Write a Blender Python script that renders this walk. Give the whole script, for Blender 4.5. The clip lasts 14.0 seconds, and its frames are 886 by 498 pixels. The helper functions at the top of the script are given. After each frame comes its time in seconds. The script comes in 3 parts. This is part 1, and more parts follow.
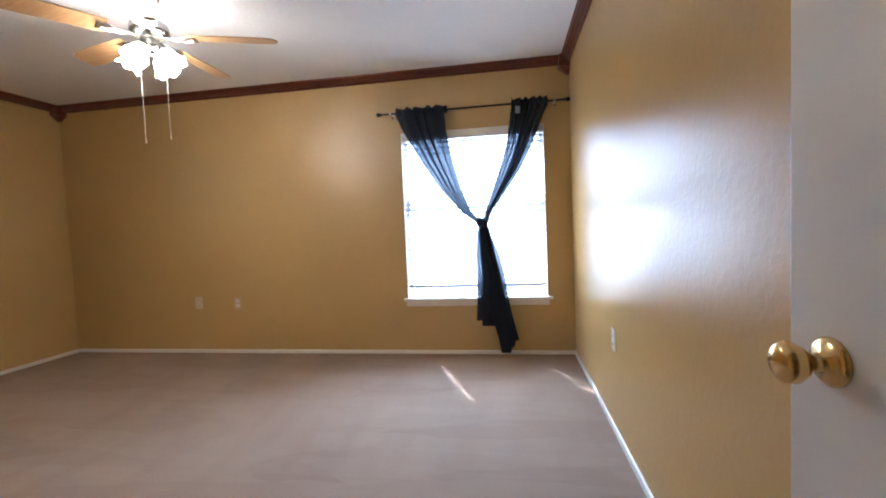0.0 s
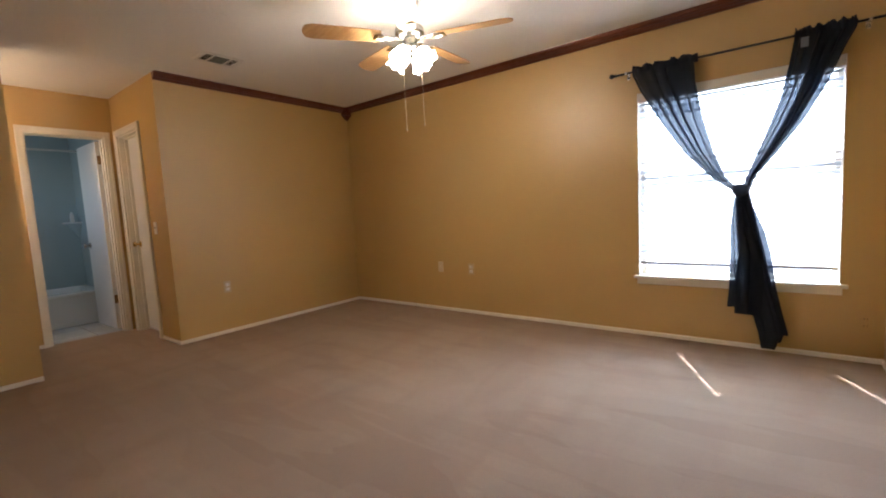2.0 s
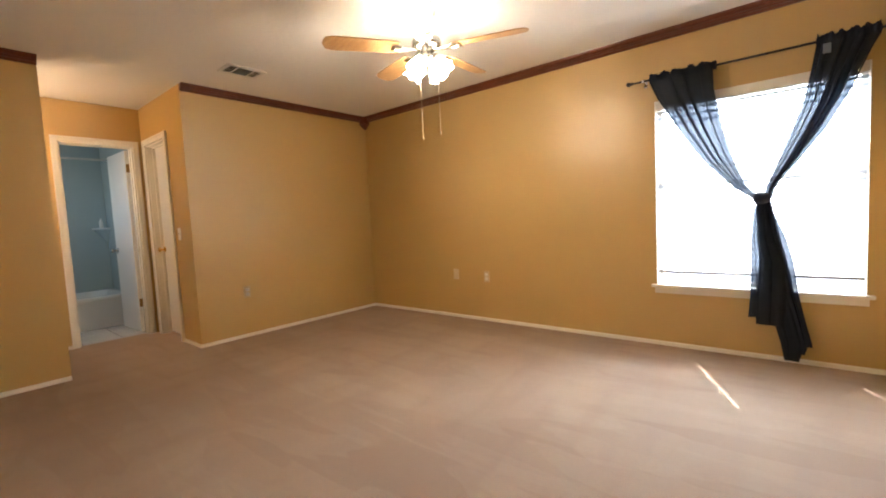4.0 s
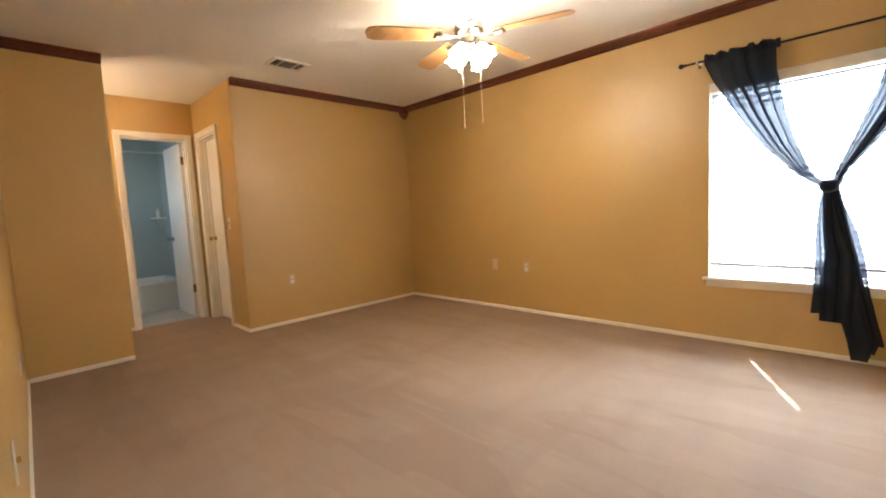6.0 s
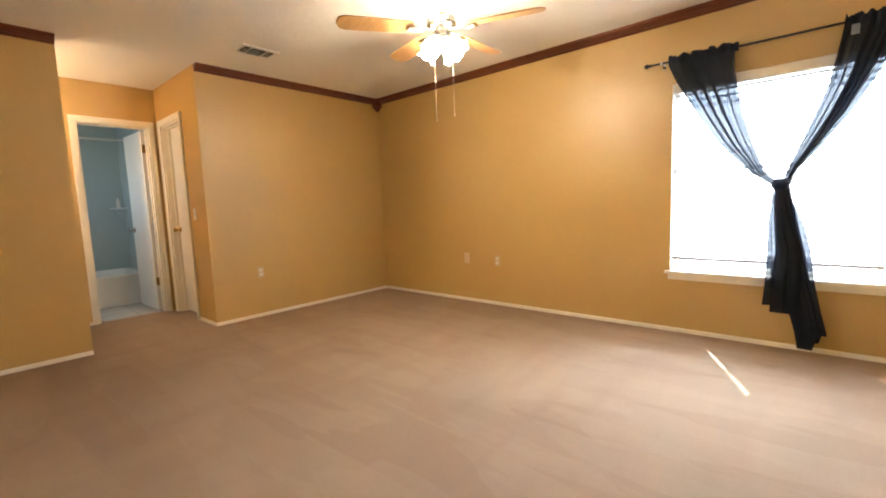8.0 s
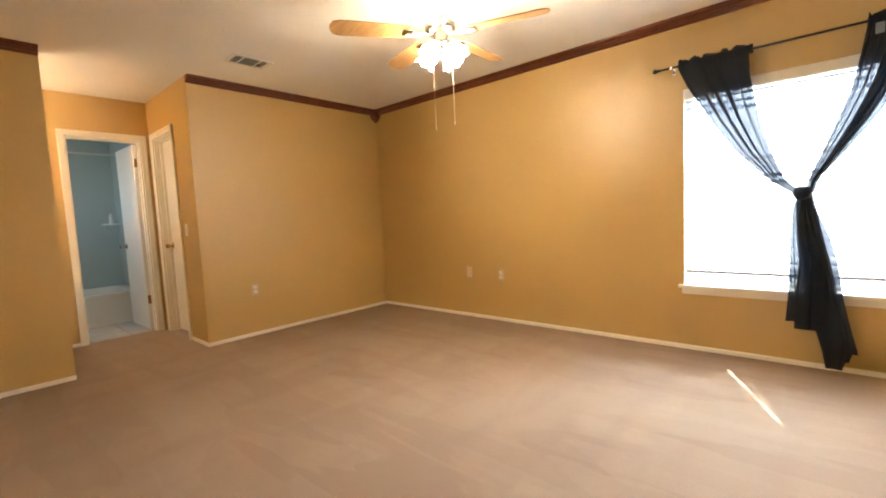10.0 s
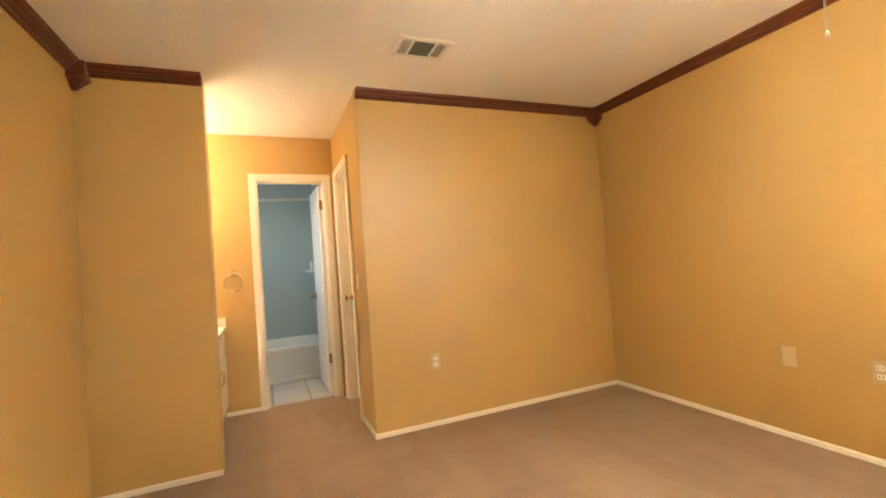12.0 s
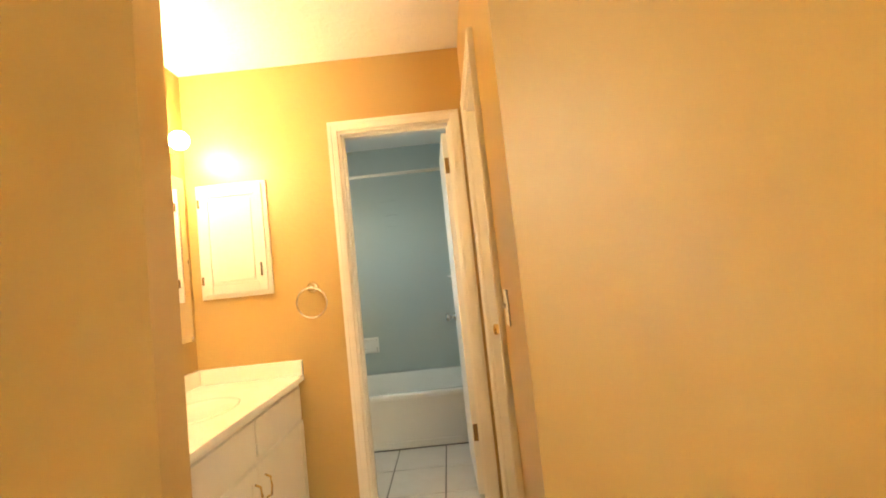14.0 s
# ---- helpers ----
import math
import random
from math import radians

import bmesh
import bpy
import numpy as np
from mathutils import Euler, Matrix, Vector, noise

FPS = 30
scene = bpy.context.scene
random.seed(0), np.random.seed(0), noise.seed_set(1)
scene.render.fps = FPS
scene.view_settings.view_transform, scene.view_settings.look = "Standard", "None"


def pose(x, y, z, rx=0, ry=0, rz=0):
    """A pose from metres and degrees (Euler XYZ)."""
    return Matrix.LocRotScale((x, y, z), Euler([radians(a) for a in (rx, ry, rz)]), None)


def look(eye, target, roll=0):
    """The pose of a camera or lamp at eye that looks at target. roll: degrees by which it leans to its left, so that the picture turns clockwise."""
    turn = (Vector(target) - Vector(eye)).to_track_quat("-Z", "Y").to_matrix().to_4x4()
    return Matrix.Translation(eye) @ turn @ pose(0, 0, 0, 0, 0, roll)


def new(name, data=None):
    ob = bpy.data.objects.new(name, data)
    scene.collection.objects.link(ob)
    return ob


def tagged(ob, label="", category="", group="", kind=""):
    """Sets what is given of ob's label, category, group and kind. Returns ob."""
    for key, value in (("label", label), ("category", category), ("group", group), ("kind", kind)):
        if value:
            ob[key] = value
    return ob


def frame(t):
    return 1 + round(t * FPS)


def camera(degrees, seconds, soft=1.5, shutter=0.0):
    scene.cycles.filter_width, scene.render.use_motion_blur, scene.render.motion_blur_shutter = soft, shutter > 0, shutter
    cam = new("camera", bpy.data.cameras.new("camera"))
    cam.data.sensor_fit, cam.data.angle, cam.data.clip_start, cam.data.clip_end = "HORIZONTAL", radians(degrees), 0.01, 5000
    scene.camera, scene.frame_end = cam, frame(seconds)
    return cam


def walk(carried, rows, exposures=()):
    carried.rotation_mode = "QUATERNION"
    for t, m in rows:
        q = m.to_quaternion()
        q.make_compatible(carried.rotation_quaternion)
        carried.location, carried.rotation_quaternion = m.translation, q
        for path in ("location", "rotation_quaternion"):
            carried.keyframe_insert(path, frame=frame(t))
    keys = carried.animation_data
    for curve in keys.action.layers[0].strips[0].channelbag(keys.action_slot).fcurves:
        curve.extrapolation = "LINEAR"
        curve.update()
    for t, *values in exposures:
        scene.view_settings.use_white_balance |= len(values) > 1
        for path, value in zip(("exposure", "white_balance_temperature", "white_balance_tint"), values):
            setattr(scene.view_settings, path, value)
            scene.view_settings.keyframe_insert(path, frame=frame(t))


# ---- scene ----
cam = camera(92.0, 14.0, soft=1.9)
PATH = [
    (0, (0.3, 0.945, 1.11), (-0.011, 2.918, 1.007), -2.4),
    (0.5, (0.299, 0.947, 1.105), (-0.473, 2.785, 0.945), -2.5),
    (1, (0.279, 0.934, 1.101), (-0.775, 2.623, 0.909), -3.4),
    (1.5, (0.243, 0.866, 1.114), (-0.906, 2.491, 0.917), -3.1),
    (2, (0.26, 0.9, 1.112), (-0.963, 2.472, 0.928), -3.1),
    (2.5, (0.267, 0.87, 1.108), (-0.994, 2.414, 0.95), -3.2),
    (3, (0.282, 0.874, 1.115), (-1.005, 2.398, 0.98), -2.9),
    (5.3, (0.267, 0.897, 1.088), (-1.011, 2.427, 0.929), -2.9),
    (5.5, (0.259, 0.882, 1.106), (-1.065, 2.37, 0.929), -3.0),
    (6, (0.254, 0.872, 1.102), (-1.153, 2.282, 0.923), -2.9),
    (6.5, (0.254, 0.872, 1.102), (-1.155, 2.28, 0.92), -2.7),
    (7, (0.258, 0.873, 1.106), (-1.139, 2.294, 0.931), -2.6),
    (7.5, (0.269, 0.868, 1.097), (-1.082, 2.33, 0.909), -2.3),
    (8, (0.279, 0.87, 1.092), (-1.038, 2.361, 0.882), -2.2),
    (8.2, (0.281, 0.878, 1.089), (-1.01, 2.391, 0.88), -2.3),
    (10.5, (0.045, 1.128, 1.126), (-1.314, 2.59, 1.016), -3.4),
    (11, (-0.232, 1.384, 1.164), (-1.741, 2.696, 1.188), -2.8),
    (11.5, (-0.611, 1.653, 1.182), (-2.287, 2.741, 1.263), -3.8),
    (12, (-1.086, 1.794, 1.182), (-2.931, 2.564, 1.243), -4.2),
    (12.5, (-1.546, 1.966, 1.175), (-3.447, 2.563, 1.345), -4.0),
    (13, (-2.009, 2.078, 1.198), (-3.968, 2.459, 1.331), -5.0),
    (13.5, (-2.507, 2.156, 1.217), (-4.493, 2.349, 1.348), -5.0),
    (14, (-2.959, 2.257, 1.203), (-4.955, 2.25, 1.328), -6.0),
]
EXPOSURES = [(0, 3.52, 4850, 12), (0.5, 3.2, 4900, 13), (1.5, 3.23, 5350, 14), (3, 3.9, 5950, 13), (6, 4.1, 6150, 12), (7.5, 4.28, 6350, 11), (11, 4.35, 6550, 10), (12.5, 5.0, 6850, 8), (14, 4.9, 7350, 5)]
walk(cam, [(t, look(eye, target, roll)) for t, eye, target, roll in PATH], EXPOSURES)

# plan, in metres
XW, XE, YS, YN, CEIL = -4.05, 0.815, 0.79, 4.60, 2.44   # bedroom faces
HALL_S, HALL_N, XB = 1.495, 2.44, -5.235                # opening to the vanity hall, wall with the bath door
YM = 0.90                                               # mirror wall
BX0, BX1, BY0, BY1 = -6.89, -5.35, 0.88, 2.42           # bathroom faces
APRON = -6.11
T = 0.12


def ys(x):
    """The face of the south wall, which is a little out of square."""
    return 0.790 - 0.0145 * x


WX0, WX1, WZ0, WZ1 = -0.606, 0.602, 0.495, 1.93         # window opening

# ---- light ----
SUN_EL, SUN_DIR = radians(56.5), Vector((-0.42, 0.907))
world = bpy.data.worlds.new("world")
scene.world = world
world.use_nodes = True
wn = world.node_tree.nodes
sky = wn.new("ShaderNodeTexSky")
sky.sky_type, sky.sun_disc = "NISHITA", False
sky.sun_elevation, sky.sun_rotation = SUN_EL, math.atan2(SUN_DIR.x, SUN_DIR.y)
wn["Background"].inputs["Strength"].default_value = 0.06
world.node_tree.links.new(sky.outputs["Color"], wn["Background"].inputs["Color"])

SUN_POWER, WINDOW_POWER, BATH_POWER = 5.0, 58.0, 0.38
FAN_GLOW, VANITY_GLOW = 7.0, 4.6


def lamp(name, kind, energy, colour, m):
    data = bpy.data.lights.new(name, kind)
    data.energy, data.color = energy, colour
    ob = new(name, data)
    ob.matrix_world = m
    return ob


sun = lamp("sun", "SUN", SUN_POWER, (1.0, 0.95, 0.88), look((0, 0, 0), (-SUN_DIR.x, -SUN_DIR.y, -math.tan(SUN_EL))))
sun.data.angle = radians(0.5)
day = lamp("window_daylight", "AREA", WINDOW_POWER, (0.74, 0.87, 1.0), look((0, YN + 1.25, 2.75), (0, YN, 1.15)))
day.data.shape, day.data.size, day.data.size_y = "RECTANGLE", 2.4, 1.6
bath_day = lamp("bathroom_window_daylight", "AREA", BATH_POWER, (0.80, 0.92, 1.0), look((-5.75, BY0 - 0.02, 1.65), (-5.9, 2.4, 1.2)))
bath_day.data.shape, bath_day.data.size, bath_day.data.size_y = "RECTANGLE", 0.6, 0.6


# ---- materials ----
class Mat:
    """A principled material with short ways to add noise and bump."""

    def __init__(self, name, colour, rough=0.5, metal=0.0, **inputs):
        self.m = bpy.data.materials.new(name)
        self.m.use_nodes = True
        self.t = self.m.node_tree
        self.b = self.t.nodes["Principled BSDF"]
        self.b.inputs["Base Color"].default_value = (*colour, 1)
        self.b.inputs["Roughness"].default_value = rough
        self.b.inputs["Metallic"].default_value = metal
        for k, v in inputs.items():
            self.b.inputs[k.replace("_", " ")].default_value = v
        self.colour, self.height = colour, None

    def node(self, kind, **inputs):
        n = self.t.nodes.new(kind)
        for k, v in inputs.items():
            n.inputs[k].default_value = v
        return n

    def link(self, a, b):
        self.t.links.new(a, b)

    def coords(self, scale=(1, 1, 1), rot=(0, 0, 0), kind="Object"):
        c = self.node("ShaderNodeTexCoord")
        mp = self.node("ShaderNodeMapping", Scale=scale, Rotation=rot)
        self.link(c.outputs[kind], mp.inputs["Vector"])
        return mp.outputs["Vector"]

    def noise(self, scale, detail=4.0, rough=0.55, stretch=(1, 1, 1), rot=(0, 0, 0), distortion=0.0):
        n = self.node("ShaderNodeTexNoise", Scale=scale, Detail=detail, Roughness=rough, Distortion=distortion)
        self.link(self.coords(stretch, rot), n.inputs["Vector"])
        return n.outputs["Fac"]

    def ramp(self, fac, lo, hi, a=0.0, b=1.0):
        r = self.node("ShaderNodeMapRange")
        for k, v in (("From Min", lo), ("From Max", hi), ("To Min", a), ("To Max", b)):
            r.inputs[k].default_value = v
        self.link(fac, r.inputs["Value"])
        return r.outputs["Result"]

    def tint(self, fac, other):
        """Mixes the base colour so far towards another colour by fac."""
        mix = self.node("ShaderNodeMix")
        mix.data_type = "RGBA"
        base = self.b.inputs["Base Color"]
        if base.is_linked:
            self.link(base.links[0].from_socket, mix.inputs[6])
        else:
            mix.inputs[6].default_value = base.default_value
        mix.inputs[7].default_value = (*other, 1)
        self.link(fac, mix.inputs[0])
        self.link(mix.outputs[2], base)
        return self

    def bump(self, fac, strength, distance):
        n = self.node("ShaderNodeBump", Strength=strength, Distance=distance)
        self.link(fac, n.inputs["Height"])
        if self.height:
            self.link(self.height, n.inputs["Normal"])
        self.height = n.outputs["Normal"]
        self.link(self.height, self.b.inputs["Normal"])
        return self

    def roughness(self, fac, lo, hi, a, b):
        self.link(self.ramp(fac, lo, hi, a, b), self.b.inputs["Roughness"])
        return self


def wall_paint(name, colour, rough):
    m = Mat(name, colour, rough)
    m.tint(m.ramp(m.noise(1.3), 0.35, 0.7, 0, 0.35), tuple(c * 0.88 for c in colour))
    m.bump(m.noise(38, 3, 0.5, distortion=0.3), 0.27, 0.004)
    m.bump(m.noise(24, 3, 0.55, (0.45, 0.45, 1.5), distortion=0.5), 0.12, 0.004)
    m.bump(m.noise(150, 2), 0.05, 0.001)
    # satin gloss that fades at a glancing view, as orange-peel paint does
    facing = m.node("ShaderNodeLayerWeight")
    m.link(m.ramp(facing.outputs["Facing"], 0.24, 0.66, 0.85, 0.23), m.b.inputs["Specular IOR Level"])
    m.link(m.ramp(facing.outputs["Facing"], 0.20, 0.70, rough + 0.03, rough - 0.12), m.b.inputs["Roughness"])
    return m.m


PAINT = wall_paint("gold_wall_paint", (0.52, 0.338, 0.112), 0.40)
m = Mat("ceiling_texture", (0.81, 0.79, 0.76), 0.85)
m.bump(m.ramp(m.noise(20, 4, 0.6, distortion=0.8), 0.45, 0.62), 0.2, 0.006).bump(m.noise(120, 2), 0.15, 0.002)
CEILING = m.m

m = Mat("beige_carpet", (0.308, 0.212, 0.138), 0.95)
for size, rot, stretch in ((1.9, 0.95, (0.5, 1.9, 1)), (2.7, 0.25, (0.45, 2.0, 1)), (2.4, 0.6, (0.35, 2.4, 1))):
    v = m.node("ShaderNodeTexVoronoi", Scale=size)
    v.feature = "SMOOTH_F1"
    v.inputs["Smoothness"].default_value = 0.12
    warp = m.node("ShaderNodeVectorMath")
    warp.operation = "ADD"
    wn2 = m.node("ShaderNodeTexNoise", Scale=2.5, Detail=2.0)
    co = m.coords(stretch, (0, 0, rot))
    m.link(co, wn2.inputs["Vector"])
    m.link(co, warp.inputs[0])
    less = m.node("ShaderNodeVectorMath")
    less.operation = "SCALE"
    less.inputs[3].default_value = 0.35
    m.link(wn2.outputs["Color"], less.inputs[0])
    m.link(less.outputs[0], warp.inputs[1])
    m.link(warp.outputs[0], v.inputs["Vector"])
    grey = m.node("ShaderNodeRGBToBW")
    m.link(v.outputs["Color"], grey.inputs[0])
    m.tint(m.ramp(grey.outputs[0], 0.35, 0.66, 0, 0.42), (0.388, 0.284, 0.196))
m.tint(m.ramp(m.noise(2.2, 3, 0.5, (2.0, 0.6, 1), (0, 0, 0.5), 0.4), 0.45, 0.72, 0, 0.5), (0.280, 0.188, 0.128))
m.tint(m.ramp(m.noise(210, 3), 0.35, 0.7, 0, 0.5), (0.215, 0.155, 0.112))
m.bump(m.noise(260, 3), 0.6, 0.006).bump(m.noise(9, 3), 0.12, 0.01)
CARPET = m.m


def wood(name, colour, dark, rough, scale=30, stretch=(1, 12, 12)):
    m = Mat(name, colour, rough)
    m.tint(m.ramp(m.noise(scale / 8, 5, 0.6, stretch), 0.35, 0.68), dark)
    m.bump(m.noise(scale, 3, 0.6, stretch), 0.08, 0.002)
    return m.m


CROWN = wood("dark_cherry_wood", (0.17, 0.046, 0.020), (0.09, 0.023, 0.011), 0.30)
BLADE = wood("light_oak", (0.50, 0.30, 0.13), (0.38, 0.20, 0.075), 0.4)

m = Mat("cream_trim_paint", (0.80, 0.76, 0.67), 0.38)
m.tint(m.ramp(m.noise(3), 0.4, 0.75, 0, 0.3), (0.72, 0.67, 0.57)).bump(m.noise(60, 2), 0.015, 0.001)
TRIM = m.m
m = Mat("white_door_paint", (0.76, 0.74, 0.70), 0.35)
m.tint(m.ramp(m.noise(2), 0.4, 0.75, 0, 0.25), (0.66, 0.63, 0.58)).bump(m.noise(45, 2, 0.5, (1, 1, 0.2)), 0.015, 0.001)
DOOR = m.m
m = Mat("cabinet_paint", (0.76, 0.71, 0.60), 0.4)
m.tint(m.ramp(m.noise(4), 0.45, 0.75, 0, 0.3), (0.66, 0.60, 0.49)).bump(m.noise(50, 2), 0.04, 0.001)
CABINET = m.m
m = Mat("cultured_marble", (0.86, 0.84, 0.73), 0.16)
m.tint(m.ramp(m.noise(5, 5, 0.6, distortion=2), 0.5, 0.7, 0, 0.4), (0.80, 0.76, 0.62))
MARBLE = m.m
m = Mat("tub_enamel", (0.78, 0.79, 0.77), 0.16)
m.tint(m.ramp(m.noise(3), 0.45, 0.8, 0, 0.25), (0.66, 0.64, 0.58))
ENAMEL = m.m
m = Mat("bath_wall_surround", (0.43, 0.50, 0.495), 0.20)
m.tint(m.ramp(m.noise(1.5), 0.4, 0.7, 0, 0.3), (0.36, 0.445, 0.45)).bump(m.noise(14, 2), 0.08, 0.003)
SURROUND = m.m
m = Mat("floor_tile_glaze", (0.62, 0.61, 0.58), 0.22)
m.tint(m.ramp(m.noise(9, 5), 0.4, 0.7, 0, 0.4), (0.54, 0.52, 0.48)).bump(m.noise(20, 3), 0.05, 0.002)
info = m.node("ShaderNodeObjectInfo")
m.tint(m.ramp(info.outputs["Random"], 0, 1, 0, 0.25), (0.50, 0.49, 0.47))
TILE = m.m
GROUT = Mat("dark_grout", (0.14, 0.13, 0.12), 0.9).m
BRASS = Mat("polished_brass", (0.78, 0.55, 0.22), 0.2, 1.0).m
NICKEL = Mat("brushed_nickel", (0.42, 0.40, 0.37), 0.24, 1.0).m
CHAIN = Mat("pale_metal_chain", (0.52, 0.47, 0.39), 0.5, 0.3).m
CHROME = Mat("chrome", (0.8, 0.8, 0.8), 0.12, 1.0).m
HINGE = Mat("antique_brass", (0.28, 0.17, 0.07), 0.4, 0.9).m
PLASTIC = Mat("white_plastic", (0.76, 0.74, 0.68), 0.35).m
ALMOND = Mat("almond_plastic", (0.62, 0.52, 0.34), 0.4).m
TAN = Mat("tan_plastic", (0.52, 0.42, 0.25), 0.4).m
DIMMED_LABEL = Mat("dimmed_label_cloth", (0.17, 0.19, 0.23), 0.8).m
DARK = Mat("dark_plastic", (0.03, 0.025, 0.02), 0.5).m
BLACK = Mat("black_iron", (0.015, 0.015, 0.017), 0.4, 0.6).m
MIRROR = Mat("mirror", (0.92, 0.92, 0.92), 0.02, 1.0).m
GREY = Mat("vent_paint", (0.72, 0.70, 0.66), 0.5).m
LOUVRE = Mat("vent_louvre_grey", (0.13, 0.13, 0.12), 0.5).m
# bottom rail of the blind: its backlit shade is put into the grey
SHADED_RAIL = Mat("shaded_blind_rail", (0.34, 0.33, 0.31), 0.5).m
DUCT_SHADE = Mat("duct_shade", (0.02, 0.018, 0.016), 0.9).m
GROUND = Mat("pale_concrete", (0.50, 0.49, 0.46), 0.9)
GROUND.tint(GROUND.ramp(GROUND.noise(3), 0.4, 0.7), (0.44, 0.43, 0.40))
GROUND = GROUND.m


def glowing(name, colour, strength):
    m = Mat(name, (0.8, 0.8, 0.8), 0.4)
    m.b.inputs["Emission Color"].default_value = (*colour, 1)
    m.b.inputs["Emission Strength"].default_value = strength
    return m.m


SHADE_GLOW = glowing("lit_frosted_shade", (1.0, 0.83, 0.58), FAN_GLOW)
GLOBE_GLOW = glowing("lit_globe_bulb", (1.0, 0.73, 0.44), VANITY_GLOW)


def see_through(name, colour, clear, translucent, passed=(1.0, 1.0, 1.0)):
    """Thin cloth or slat: part see-through, part lit from behind, part plain."""
    m = bpy.data.materials.new(name)
    m.use_nodes = True
    t = m.node_tree
    out = t.nodes["Material Output"]
    base = t.nodes["Principled BSDF"]
    base.inputs["Base Color"].default_value = (*colour, 1)
    base.inputs["Roughness"].default_value = 0.55
    base.inputs["Specular IOR Level"].default_value = 0.2
    tl = t.nodes.new("ShaderNodeBsdfTranslucent")
    tl.inputs["Color"].default_value = (*colour, 1)
    one = t.nodes.new("ShaderNodeMixShader")
    one.inputs[0].default_value = translucent
    t.links.new(base.outputs[0], one.inputs[1])
    t.links.new(tl.outputs[0], one.inputs[2])
    last = one
    if clear > 0:
        clear_node = t.nodes.new("ShaderNodeBsdfTransparent")
        clear_node.inputs["Color"].default_value = (*passed, 1)
        last = t.nodes.new("ShaderNodeMixShader")
        last.inputs[0].default_value = clear
        t.links.new(one.outputs[0], last.inputs[1])
        t.links.new(clear_node.outputs[0], last.inputs[2])
    t.links.new(last.outputs[0], out.inputs["Surface"])
    return m


# the backdrop glows by itself in place of sunlit outdoors
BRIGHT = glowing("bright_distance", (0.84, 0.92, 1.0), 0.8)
# white slats toned down: their backlit shade is put into the colour
SLAT = see_through("dimmed_blind_slat", (0.60, 0.615, 0.63), 0, 0.06)
SHEER = see_through("black_sheer", (0.012, 0.017, 0.032), 0.055, 0.20, (0.74, 0.87, 1.0))
GLASS = bpy.data.materials.new("window_glass")
GLASS.use_nodes = True
g = GLASS.node_tree
gt, gg, gm, gf = (g.nodes.new(k) for k in ("ShaderNodeBsdfTransparent", "ShaderNodeBsdfGlossy", "ShaderNodeMixShader", "ShaderNodeFresnel"))
gg.inputs["Roughness"].default_value = 0.02
g.links.new(gf.outputs[0], gm.inputs[0])
g.links.new(gt.outputs[0], gm.inputs[1])
g.links.new(gg.outputs[0], gm.inputs[2])
g.links.new(gm.outputs[0], g.nodes["Material Output"].inputs["Surface"])


# ---- mesh helpers ----
def block(bm, x0, x1, y0, y1, z0, z1, bevel=0.0):
    """Adds a box between the bounds, with softened edges where bevel is given."""
    made = bmesh.ops.create_cube(bm, size=1)["verts"]
    bmesh.ops.scale(bm, vec=(abs(x1 - x0), abs(y1 - y0), abs(z1 - z0)), verts=made)
    bmesh.ops.translate(bm, vec=((x0 + x1) / 2, (y0 + y1) / 2, (z0 + z1) / 2), verts=made)
    if bevel:
        edges = list({e for v in made for e in v.link_edges})
        bmesh.ops.bevel(bm, geom=edges, offset=bevel, segments=2, affect="EDGES", profile=0.6)


def boxes(*bounds, bevel=0.0):
    bm = bmesh.new()
    for b in bounds:
        block(bm, *b, bevel=bevel)
    return bm


def part(name, bm, material, parent=None, label="", smooth=False, kind=""):
    me = bpy.data.meshes.new(name)
    bmesh.ops.recalc_face_normals(bm, faces=bm.faces)
    bm.to_mesh(me)
    bm.free()
    if smooth:
        me.shade_smooth()
    me.materials.append(material)
    ob = new(name, me)
    ob.parent = parent
    return tagged(ob, label, kind=kind)


def thing(name, label, category, m=None, group=""):
    ob = new(name)
    if m:
        ob.matrix_world = m
    return tagged(ob, label, category, group)


def structure(name, bm, material, label, category):
    return tagged(part(name, bm, material), label, category, kind="structure")


def lathe(bm, profile, steps=24, m=None):
    """Adds a turned shape round z from (radius, height) pairs."""
    rings = []
    for r, z in profile:
        rings.append([bm.verts.new((r * math.cos(2 * math.pi * i / steps), r * math.sin(2 * math.pi * i / steps), z)) for i in range(steps)])
    for a, b in zip(rings, rings[1:]):
        for i in range(steps):
            bm.faces.new((a[i], a[(i + 1) % steps], b[(i + 1) % steps], b[i]))
    for ring, (r, z) in ((rings[0], profile[0]), (rings[-1], profile[-1])):
        if r > 1e-5:
            bm.faces.new(ring)
    verts = [v for ring in rings for v in ring]
    if m:
        bmesh.ops.transform(bm, matrix=m, verts=verts)
    return bm


def tube(bm, points, radius, steps=8):
    """Adds a round bar along points."""
    rings = []
    pts = [Vector(p) for p in points]
    for i, p in enumerate(pts):
        d = (pts[min(i + 1, len(pts) - 1)] - pts[max(i - 1, 0)]).normalized()
        up = Vector((0, 0, 1)) if abs(d.z) < 0.9 else Vector((1, 0, 0))
        u = d.cross(up).normalized()
        v = d.cross(u)
        rings.append([bm.verts.new(p + radius * (u * math.cos(2 * math.pi * k / steps) + v * math.sin(2 * math.pi * k / steps))) for k in range(steps)])
    for a, b in zip(rings, rings[1:]):
        for k in range(steps):
            bm.faces.new((a[k], a[(k + 1) % steps], b[(k + 1) % steps], b[k]))
    bm.faces.new(rings[0])
    bm.faces.new(rings[-1])
    return bm


